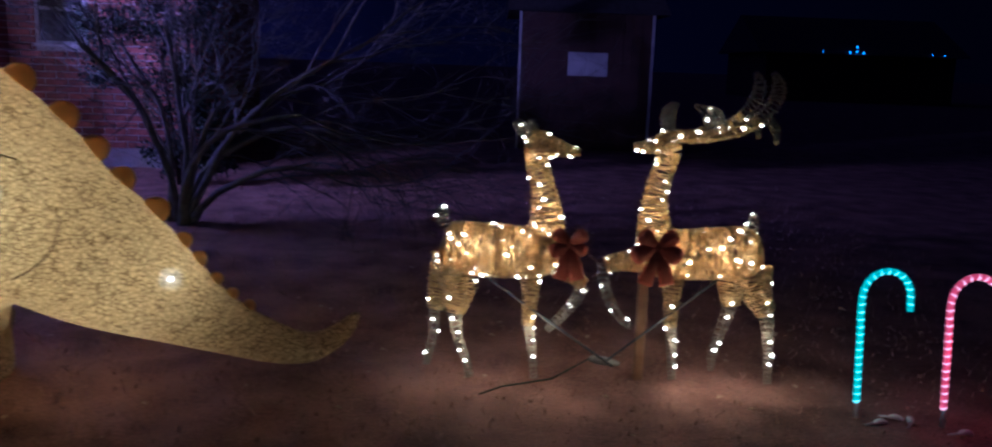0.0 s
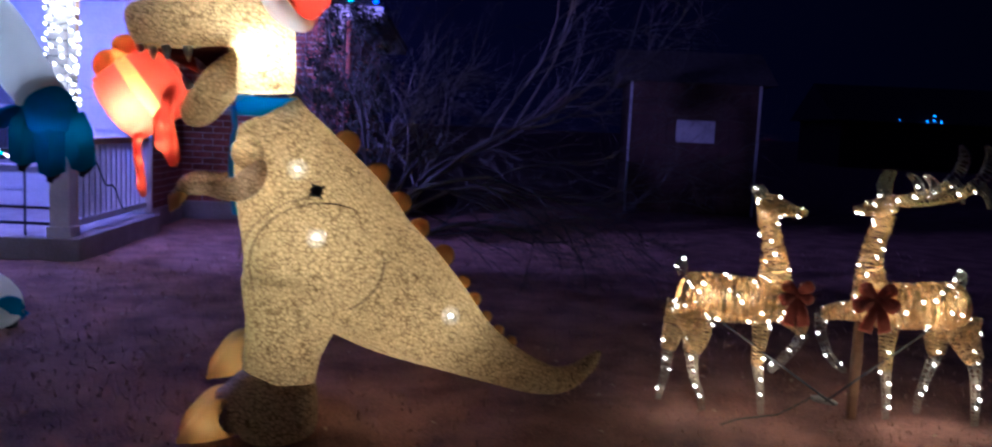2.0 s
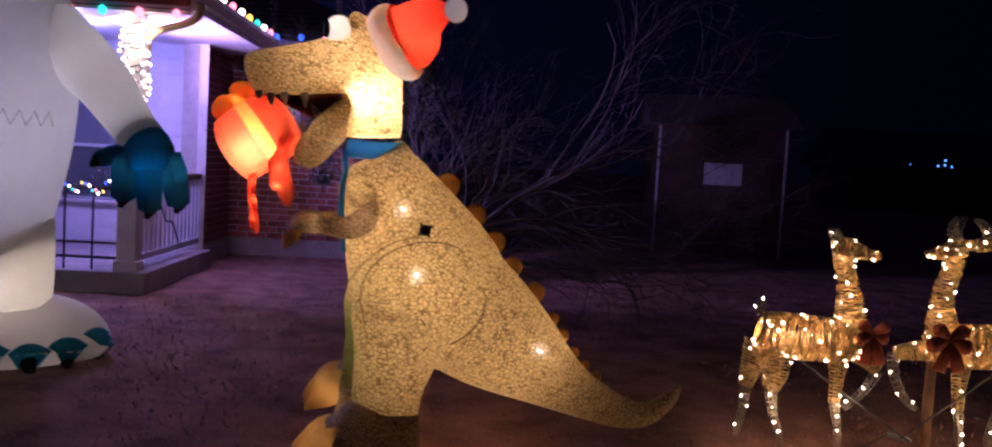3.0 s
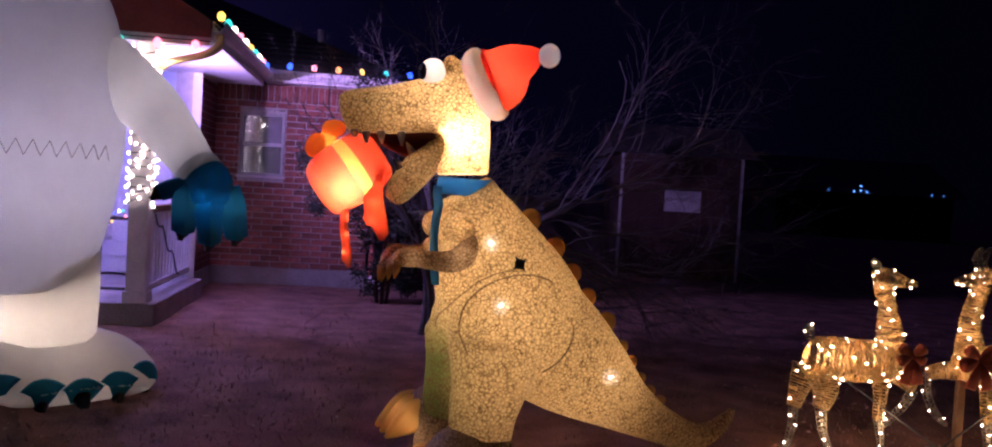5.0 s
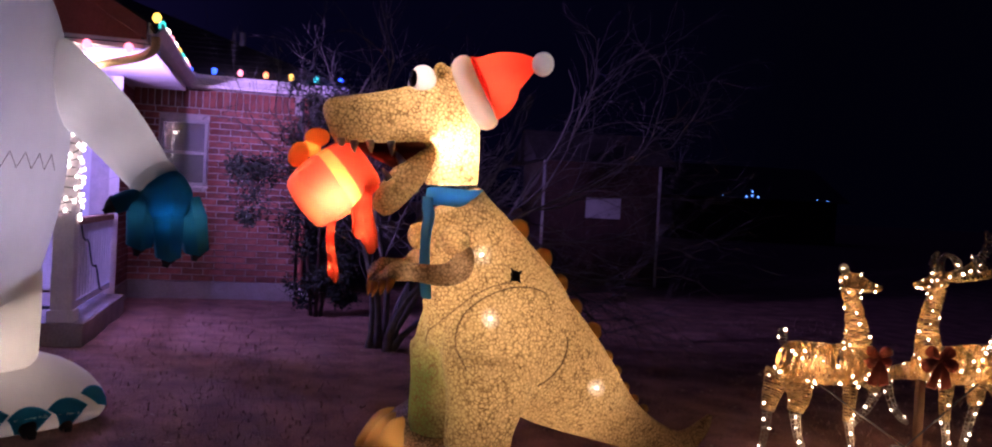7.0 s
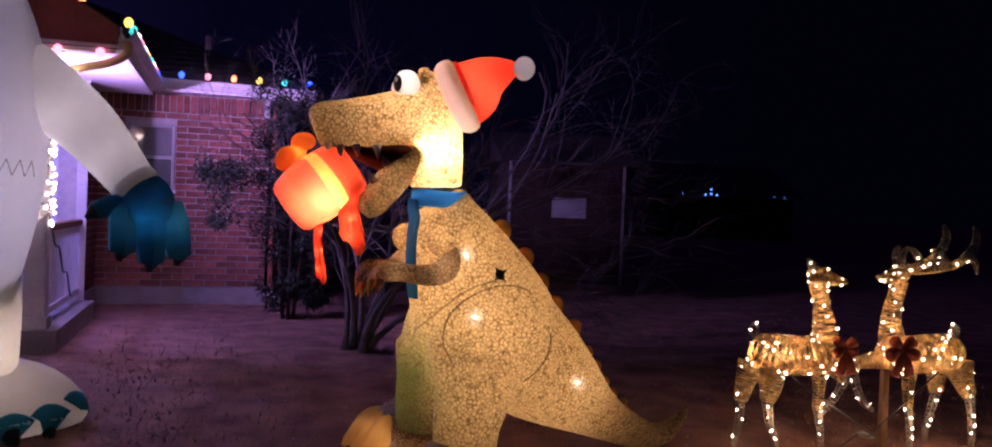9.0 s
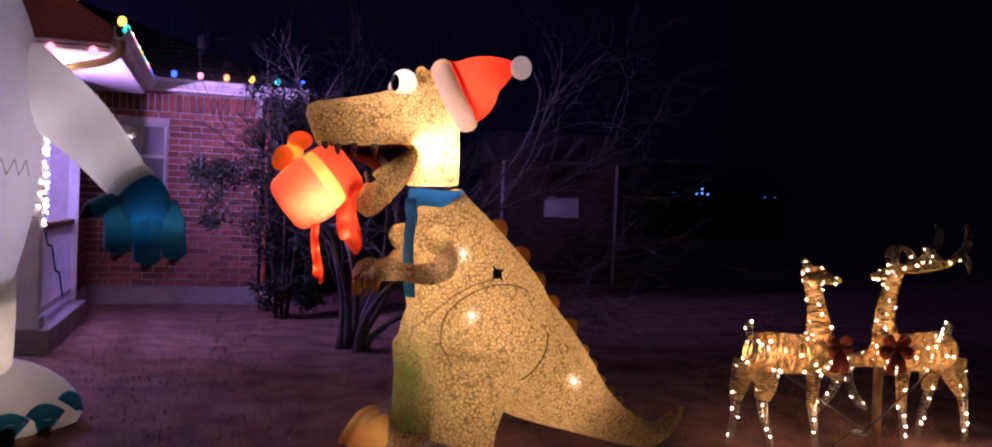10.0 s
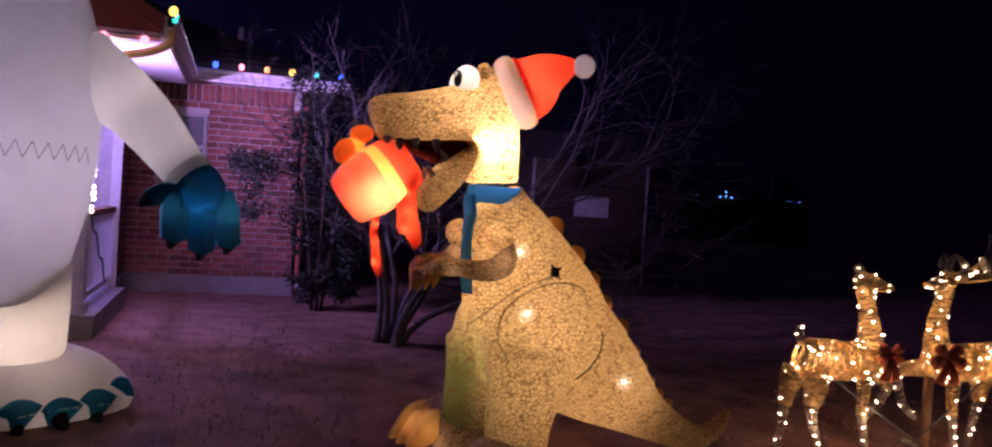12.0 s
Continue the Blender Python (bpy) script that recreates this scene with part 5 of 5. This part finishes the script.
for s in (1, -1):
    BUCK += [
        ("antler", [(0.79, 1.075, 0.03, 0.025, 0.02 * s), (0.86, 1.07, 0.028, 0.022, 0.05 * s), (0.95, 1.085, 0.028, 0.022, 0.09 * s), (1.04, 1.11, 0.028, 0.022, 0.12 * s), (1.10, 1.14, 0.028, 0.02, 0.135 * s), (1.13, 1.17, 0.024, 0.018, 0.137 * s)], 28, 40, 5, GOLD),
        ("antler_tip", [(1.12, 1.16, 0.028, 0.02, 0.135 * s), (1.182, 1.228, 0.036, 0.018, 0.14 * s), (1.200, 1.308, 0.032, 0.014, 0.14 * s), (1.172, 1.368, 0.01, 0.008, 0.14 * s)], 14, 8, 0, CLEAR),
        ("antler_tine", [(0.77, 1.09, 0.026, 0.018, 0.02 * s), (0.755, 1.14, 0.03, 0.018, 0.03 * s), (0.765, 1.19, 0.022, 0.014, 0.04 * s), (0.79, 1.22, 0.008, 0.008, 0.045 * s)], 10, 8, 0, CLEAR),
        ("antler_tine", [(0.98, 1.10, 0.026, 0.018, 0.095 * s), (0.965, 1.15, 0.03, 0.018, 0.10 * s), (0.935, 1.19, 0.022, 0.014, 0.105 * s), (0.90, 1.205, 0.008, 0.008, 0.11 * s)], 10, 8, 1, CLEAR),
        ("antler_tine", [(1.15, 1.18, 0.024, 0.016, 0.138 * s), (1.20, 1.13, 0.022, 0.014, 0.138 * s), (1.215, 1.06, 0.008, 0.008, 0.138 * s)], 9, 6, 0, CLEAR),
    ]
doe = deer("doe_figure", "gold wire reindeer doe covered in warm white bulbs on the lawn", 0.0, 3.90, DOE, 21)
buck = deer("buck_figure", "gold wire reindeer buck with antlers and warm white bulbs", 0.95, 3.95, BUCK, 22)
bow(doe, (0.335, -0.06, 0.645), 0.072, 0.16, random.Random(3))
bow(buck, (0.73 - 0.95, -0.11, 0.645), 0.092, 0.17, random.Random(4))


def deer_supports():
    bm = bmesh.new()
    tube(bm, [(-0.03, -0.07, 0.48), (0.55, -0.12, 0.10)], 0.006, 6)
    part("brace", bm, IRON, doe, "thin metal brace")
    bm = bmesh.new()
    tube(bm, [(1.02 - 0.95, -0.08, 0.50), (0.52 - 0.95, -0.12, 0.10)], 0.006, 6)
    part("brace", bm, IRON, buck, "thin metal brace")
    bm = bmesh.new()
    box(bm, (0.675 - 0.95, -0.022, -0.02), (0.718 - 0.95, 0.022, 0.50), 0.004)
    part("support_stake", bm, STAKE, buck, "brown wooden stake under the chest")
    # a clear plug and adapter on the cable between the two
    pl = thing("cable_plug", pose(0.52, 3.86, 0.005, 0, 0, 20), "clear plastic plug joining the figures' cables", "plug")
    bm = bmesh.new()
    loft(bm, smooth_rows([((-0.07, 0, 0.04), 0.012, 0.012), ((-0.03, 0, 0.03), 0.02, 0.02), ((0.03, 0, 0.015), 0.018, 0.018), ((0.08, 0, 0.0), 0.01, 0.01)], 3), 10)
    part("plug_body", bm, GREY_TRIM, pl)
    bm = bmesh.new()
    tube(bm, [(-0.07, 0, 0.04), (-0.25, 0.02, -0.05), (-0.5, 0.0, -0.055), (-0.62, -0.05, -0.06)], 0.004, 5)
    part("cord", bm, CABLE, pl)


deer_supports()
for x, y, z, w in ((-0.13, 3.90, 0.53, 1.1), (0.08, 3.90, 0.53, 1.1), (0.21, 3.90, 0.72, 0.5), (0.17, 3.90, 0.95, 0.3), (-0.15, 3.72, 0.16, 1.1), (0.2, 3.74, 0.16, 1.0), (1.08, 3.95, 0.54, 1.1), (0.86, 3.95, 0.54, 1.1), (0.73, 3.95, 0.72, 0.5), (0.77, 3.95, 0.98, 0.3), (1.22, 3.77, 0.14, 1.1), (0.86, 3.76, 0.12, 1.0)):
    lamp("reindeer_bulb_lamp", (x, y, z), (1.0, 0.66, 0.32), w * (1.4 if z > 0.3 else 1.2), 0.03)


# ---- rope-light candy canes ----
def cane(x, y, colour, name_colour, watts):
    c = thing("candy_cane_light", pose(x, y, -0.07, 0, 0, 0), name_colour + " striped rope-light candy cane staked in the lawn", "candy cane", "candy canes along the lawn")
    body = glow(name_colour + "_rope", colour, 0.55)
    ring = glow(name_colour + "_rope_bulb", tuple(min(1.0, 0.35 + 0.75 * v) for v in colour), 1.6)
    pts = [(-0.045, 0, 0.06 + 0.055 * i) for i in range(9)]
    pts += [(0.057 - 0.102 * math.cos(radians(a)), 0, 0.52 + 0.115 * math.sin(radians(a))) for a in range(10, 181, 17)]
    pts += [(0.16, 0, 0.50), (0.162, 0, 0.465)]
    pts = [Vector(p) + Vector((0.03 * (1 - min(p[2], 0.5) / 0.5), 0, 0)) for p in pts]
    bm = bmesh.new()
    loft(bm, smooth_rows([(p, 0.0130, 0.0130) for p in pts], 3), 10)
    part("rope_tube", bm, body, c)
    ob_mesh = None
    acc, gap = 0.0, 0.033
    for a, b in zip(pts, pts[1:]):
        l = (b - a).length
        while acc < l:
            p = a.lerp(b, acc / l)
            d = (b - a).normalized()
            if ob_mesh is None:
                bm = bmesh.new()
                loft(bm, [((0, 0, -0.0045), 0.0140, 0.0140), ((0, 0, 0.0045), 0.0140, 0.0140)], 10)
                o = part("rope_bulb", bm, ring, c)
                ob_mesh = o.data
            else:
                o = new("rope_bulb", ob_mesh)
                o.parent = c
            o.location = p
            o.rotation_euler = (d.to_track_quat("Z", "Y") @ Euler((radians(22), 0, 0)).to_quaternion()).to_euler()
            acc += gap
        acc -= l
    bm = bmesh.new()
    tube(bm, [(-0.014, 0, -0.03), (-0.016, 0, 0.07)], 0.009, 8)
    part("ground_stake", bm, GREY_TRIM, c, "clear plastic stake")
    lamp("candy_cane_lamp", (x + 0.03, y - 0.08, 0.25), colour, watts, 0.1)


cane(1.60, 3.57, (0.02, 0.62, 0.50), "teal", 0.25)
cane(1.95, 3.52, (1.0, 0.08, 0.16), "pink", 0.65)


def ground_clip(x, y, turn):
    c = thing("cable_clip", pose(x, y, lawn_height(x, y) + 0.004, 0, 0, turn), "small clear plastic cable clip lying in the grass", "clip", "cable clips")
    bm = bmesh.new()
    loft(bm, smooth_rows([((-0.03, 0, 0.012), 0.006, 0.010), ((0.0, 0, 0.018), 0.013, 0.014), ((0.03, 0, 0.010), 0.007, 0.010)], 3), 8)
    part("clip_body", bm, TRIM, c)
    bm = bmesh.new()
    tube(bm, [(-0.03, 0, 0.012), (-0.07, 0.01, 0.004)], 0.004, 5)
    part("prong", bm, TRIM, c)


for x, y, turn in ((1.66, 3.50, 20), (1.75, 3.55, -30), (1.80, 3.53, 70), (1.98, 3.42, 10)):
    ground_clip(x, y, turn)


# ---- bare tree and evergreen ----
def bare_tree(name, place, label, seed, stems, spread, fine):
    rng = random.Random(seed)
    t = thing(name, Matrix.Translation(place), label, "tree")
    limbs = []
    twigs_v, twigs_f = [], []

    def stick(pts, r0, r1):
        """A light three-sided branch as plain vertices and faces."""
        n = len(pts)
        for i, p in enumerate(pts):
            d = (pts[min(i + 1, n - 1)] - pts[max(i - 1, 0)]).normalized()
            u = d.orthogonal().normalized()
            w = d.cross(u)
            r = r0 + (r1 - r0) * i / (n - 1)
            for k in range(3):
                a = k * math.tau / 3
                twigs_v.append(tuple(p + u * r * math.cos(a) + w * r * math.sin(a)))
        b = len(twigs_v) - 3 * n
        for i in range(n - 1):
            for k in range(3):
                twigs_f.append((b + 3 * i + k, b + 3 * i + (k + 1) % 3, b + 3 * i + 3 + (k + 1) % 3, b + 3 * i + 3 + k))

    def grow(p, d, length, r, level, rise, pull=Vector((0, 0, 0))):
        n = 8
        pts, ways = [p.copy()], [d.copy()]
        turn = Vector([rng.gauss(0, 0.07) for _ in range(3)])
        for i in range(n):
            d = (d + turn + Vector([rng.gauss(0, 0.11) for _ in range(3)]) + Vector((0, 0, rise)) + pull).normalized()
            p = p + d * length / n
            pts.append(p.copy())
            ways.append(d.copy())
        if level == 0:
            limbs.append((pts, r))
        else:
            stick(pts, r, r * 0.4)
        if level < 4:
            for k in range(fine[level]):
                i = rng.randint(3 if level == 0 else 2, n)
                side_way = ways[i].cross(Vector([rng.gauss(0, 1) for _ in range(3)])).normalized()
                side_way.x += 0.25
                dd = (ways[i] * 0.9 + side_way * rng.uniform(0.35, 0.75) * (spread if level == 0 else 1.0)).normalized()
                grow(pts[i], dd, length * rng.uniform(0.5, 0.8), max(r * 0.43, 0.0016), level + 1, rise * 0.5 + rng.uniform(-0.025, 0.03))

    for az, lean, length, r in stems:
        a = radians(az)
        out = Vector((math.cos(a), math.sin(a), 0))
        d = (out * lean * 0.12 + Vector((0, 0, 1))).normalized()
        grow(out * 0.09 + Vector((0, 0, -0.05)), d, length, r, 0, 0.03 if lean < 0.3 else -0.05, out * lean * (0.06 if lean < 0.3 else 0.20))
    for pts, r in limbs:
        bm = bmesh.new()
        loft(bm, [(p, r * (1.25 - 0.65 * i / (len(pts) - 1)) + (0.02 if i == 0 else 0), r * (1.25 - 0.65 * i / (len(pts) - 1)) + (0.02 if i == 0 else 0)) for i, p in enumerate(pts)], 8)
        part("stem", bm, BARK, t, "smooth grey stem")
    me = bpy.data.meshes.new("crown")
    me.from_pydata(twigs_v, [], twigs_f)
    me.materials.append(BARK)
    tw = new("crown", me)
    tw.parent = t
    tagged(tw, "fine leafless branches", kind="stuff")
    return t


# stems: direction, lean, length, thickness
bare_tree("bare_tree", (-2.60, 6.95, 0), "leafless multi-stemmed small tree on the lawn, lit purple", 9, ((150, 0.20, 1.6, 0.024), (100, 0.16, 1.75, 0.028), (60, 0.22, 1.7, 0.026), (-12, 0.75, 1.75, 0.028), (8, 0.95, 1.95, 0.030), (30, 0.8, 1.9, 0.026), (-40, 0.6, 1.5, 0.024), (18, 0.55, 1.9, 0.026), (0, 1.2, 1.7, 0.026)), 1.15, (5, 4, 4, 3))


def evergreen(place, label, seed, height, radius, count):
    rng = random.Random(seed)
    t = thing("evergreen_shrub", Matrix.Translation(place), label, "shrub")
    for k in range(4):
        bm = bmesh.new()
        a = k * 1.6
        tube(bm, [Vector((0.05 * math.cos(a), 0.05 * math.sin(a), -0.03)), Vector((0.16 * math.cos(a), 0.16 * math.sin(a), height * 0.4)), Vector((0.3 * math.cos(a), 0.3 * math.sin(a), height * 0.8))], 0.024, 7, 0.010)
        part("stem", bm, PLANK, t)
    verts, faces = [], []
    clumps = []
    # low skirt, a bough reaching out over the wall, and a thin top: centre, spread, lowest and highest
    for (cx, cy), wide, lo, hi, n in (((0.05, 0.0), 0.62, 0.05, 0.42, 34), ((-0.42, 0.1), 0.85, 0.40, 0.66, 30), ((0.02, 0.0), 0.66, 0.55, 1.0, 38)):
        for i in range(n):
            r, a = radius * wide * math.sqrt(rng.uniform(0.05, 1)), rng.uniform(0, math.tau)
            clumps.append((Vector((cx + r * math.cos(a), cy + r * math.sin(a), rng.uniform(lo, hi) * height)), rng.uniform(0.06, 0.17)))
    for i in range(count):
        c, s = rng.choice(clumps)
        p = c + Vector([rng.gauss(0, s * 0.6) for _ in range(3)])
        if p.z < 0.05:
            continue
        d = Vector((rng.gauss(0, 1), rng.gauss(0, 1), rng.gauss(0, 0.6))).normalized()
        u = d.orthogonal().normalized()
        l, w = rng.uniform(0.03, 0.06), rng.uniform(0.008, 0.016)
        k = len(verts)
        verts += [tuple(p), tuple(p + d * l * 0.5 + u * w), tuple(p + d * l), tuple(p + d * l * 0.5 - u * w)]
        faces.append((k, k + 1, k + 2, k + 3))
    me = bpy.data.meshes.new("leaves")
    me.from_pydata(verts, [], faces)
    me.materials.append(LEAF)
    lv = new("leaves", me)
    lv.parent = t
    tagged(lv, "small glossy dark leaves", kind="stuff")
    return t


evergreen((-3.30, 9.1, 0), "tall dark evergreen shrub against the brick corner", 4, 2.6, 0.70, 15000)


# ---- dark shed and far houses ----
def shed():
    s = thing("garden_shed", pose(0.28, 14.5, 0.0), "dark stained board shed with pale corner trim", "shed")
    boxes("shed_wall", [((0.03, 0.02, 0.0), (2.15, 0.10, 2.25)), ((0.03, 0.10, 0.0), (0.11, 2.4, 2.25)), ((2.07, 0.10, 0.0), (2.15, 2.4, 2.25)), ((0.11, 2.32, 0.0), (2.07, 2.4, 2.25))], PLANK, s)
    for i in range(14):
        boxes("board", [((0.045 + 0.15 * i, 0.0, 0.02), (0.045 + 0.15 * i + 0.143, 0.018, 2.24))], PLANK, s)
    boxes("corner_trim", [((-0.01, -0.02, 0.0), (0.03, 0.06, 2.25))], GREY_TRIM, s)
    boxes("corner_trim", [((2.15, -0.02, 0.0), (2.19, 0.06, 2.25))], GREY_TRIM, s)
    w = boxes("window", [((0.80, -0.025, 1.22), (1.45, -0.002, 1.60))], GREY_TRIM, s, "small pale covered window", 0.006)
    bm = bmesh.new()
    v = [bm.verts.new(p) for p in ((-0.2, -0.25, 2.22), (2.4, -0.25, 2.22), (2.4, 1.2, 2.85), (-0.2, 1.2, 2.85), (2.4, 2.65, 2.22), (-0.2, 2.65, 2.22))]
    bm.faces.new((v[0], v[1], v[2], v[3]))
    bm.faces.new((v[3], v[2], v[4], v[5]))
    bm.faces.new((v[0], v[3], v[5]))
    bm.faces.new((v[1], v[4], v[2]))
    bm.faces.new((v[0], v[5], v[4], v[1]))
    part("roof", bm, SHINGLE, s, smooth=False)


shed()


def far_house():
    h = thing("far_house", pose(19.0, 47.0, 0.0), "unlit neighbouring house far off in the dark", "house")
    boxes("wall", [((-5, 0, 0), (5, 8, 2.6))], PLANK, h)
    bm = bmesh.new()
    v = [bm.verts.new(p) for p in ((-5.5, -0.6, 2.5), (5.5, -0.6, 2.5), (5.5, 4, 4.6), (-5.5, 4, 4.6), (5.5, 8.6, 2.5), (-5.5, 8.6, 2.5))]
    for f in ((0, 1, 2, 3), (3, 2, 4, 5), (0, 3, 5), (1, 4, 2), (0, 5, 4, 1)):
        bm.faces.new([v[i] for i in f])
    part("roof", bm, SHINGLE, h, smooth=False)
    s = thing("string_lights", pose(19.0, 46.43, 0.0), "few blue lights on the far house's eave", "string lights")
    m = bulb_mesh("bulb", 0.055, 1.0, glow("far_blue_bulb", (0.12, 0.35, 1.0), 2.2))
    bm = bmesh.new()
    tube(bm, [(-3.2, 0, 2.60), (4.6, 0, 2.60)], 0.01, 4)
    part("wire", bm, CABLE, s)
    small = bulb_mesh("bulb", 0.028, 1.0, m.materials[0])
    for x, z in ((-0.85, 2.60), (-0.5, 2.66), (-0.15, 2.60), (-0.5, 2.90), (-2.25, 2.62), (3.45, 2.62), (4.1, 2.60)):
        b = new("bulb", m if abs(x + 0.5) < 0.5 else small)
        b.parent, b.location = s, (x, 0, z)


far_house()


# ---- bricks, piece by piece ----
def brick_mesh(lx, lz, depth):
    bm = bmesh.new()
    box(bm, (0, 0, 0), (lx, depth, lz))
    for v in bm.verts:
        if v.co.y < depth / 2:
            v.co.x += 0.003 if v.co.x < lx / 2 else -0.003
            v.co.z += 0.003 if v.co.z < lz / 2 else -0.003
    me = bpy.data.meshes.new("brick")
    bm.to_mesh(me)
    bm.free()
    me.materials.append(BRICK)
    return me


def lay_front():
    rng = random.Random(8)
    L, H = 0.254, 0.0795
    shapes = {}
    for i in range(27):
        z = 0.222 + i * H
        x = -0.19 - (L / 2 if i % 2 else 0)
        while x < 1.81:
            a, b = max(x, -0.19), min(x + L, 1.81)
            runs = [(a, b)]
            if z + H > 1.375 and z < 2.225:
                runs = [(a, min(b, 0.117)), (max(a, 0.693), b)]
            for p, q in runs:
                if q - p > 0.03:
                    key = round(q - p - 0.010, 3)
                    if key not in shapes:
                        shapes[key] = brick_mesh(key, H - 0.010, 0.014)
                    o = new("brick", shapes[key])
                    o.parent, o.location = front_wall, (p + 0.005, WALL_Y - 0.0125 + rng.uniform(-0.0025, 0.0015), z + 0.005)
            x += L
    z, x, m = 0.222 + 27 * H, -0.185, brick_mesh(0.070, 2.6 - 0.222 - 27 * H - 0.012, 0.014)
    while x < 1.73:
        o = new("brick", m)
        o.parent, o.location = front_wall, (x, WALL_Y - 0.0125 + rng.uniform(-0.0025, 0.0015), z + 0.005)
        x += 0.0799


lay_front()


def lay_side():
    verts, faces = [], []
    L, H = 0.254, 0.0795
    for i in range(29):
        z = 0.222 + i * H
        y = 2.19 - (L / 2 if i % 2 else 0)
        while y < WALL_Y - 0.02:
            a, b = max(y, 2.19) + 0.005, min(y + L, WALL_Y - 0.02) - 0.005
            if b - a > 0.02:
                k = len(verts)
                x0, x1 = -0.189, -0.177
                verts += [(x, yy, zz) for x in (x0, x1) for yy in (a, b) for zz in (z + 0.005, z + H - 0.005)]
                faces += [(k + j[0], k + j[1], k + j[2], k + j[3]) for j in ((4, 6, 7, 5), (0, 4, 5, 1), (2, 3, 7, 6), (1, 5, 7, 3), (0, 2, 6, 4))]
            y += L
    me = bpy.data.meshes.new("side_bricks")
    me.from_pydata(verts, [], faces)
    me.materials.append(BRICK)
    o = new("side_bricks", me)
    o.parent = side_wall
    tagged(o, "bricks of the shaded side wall", kind="stuff")


lay_side()
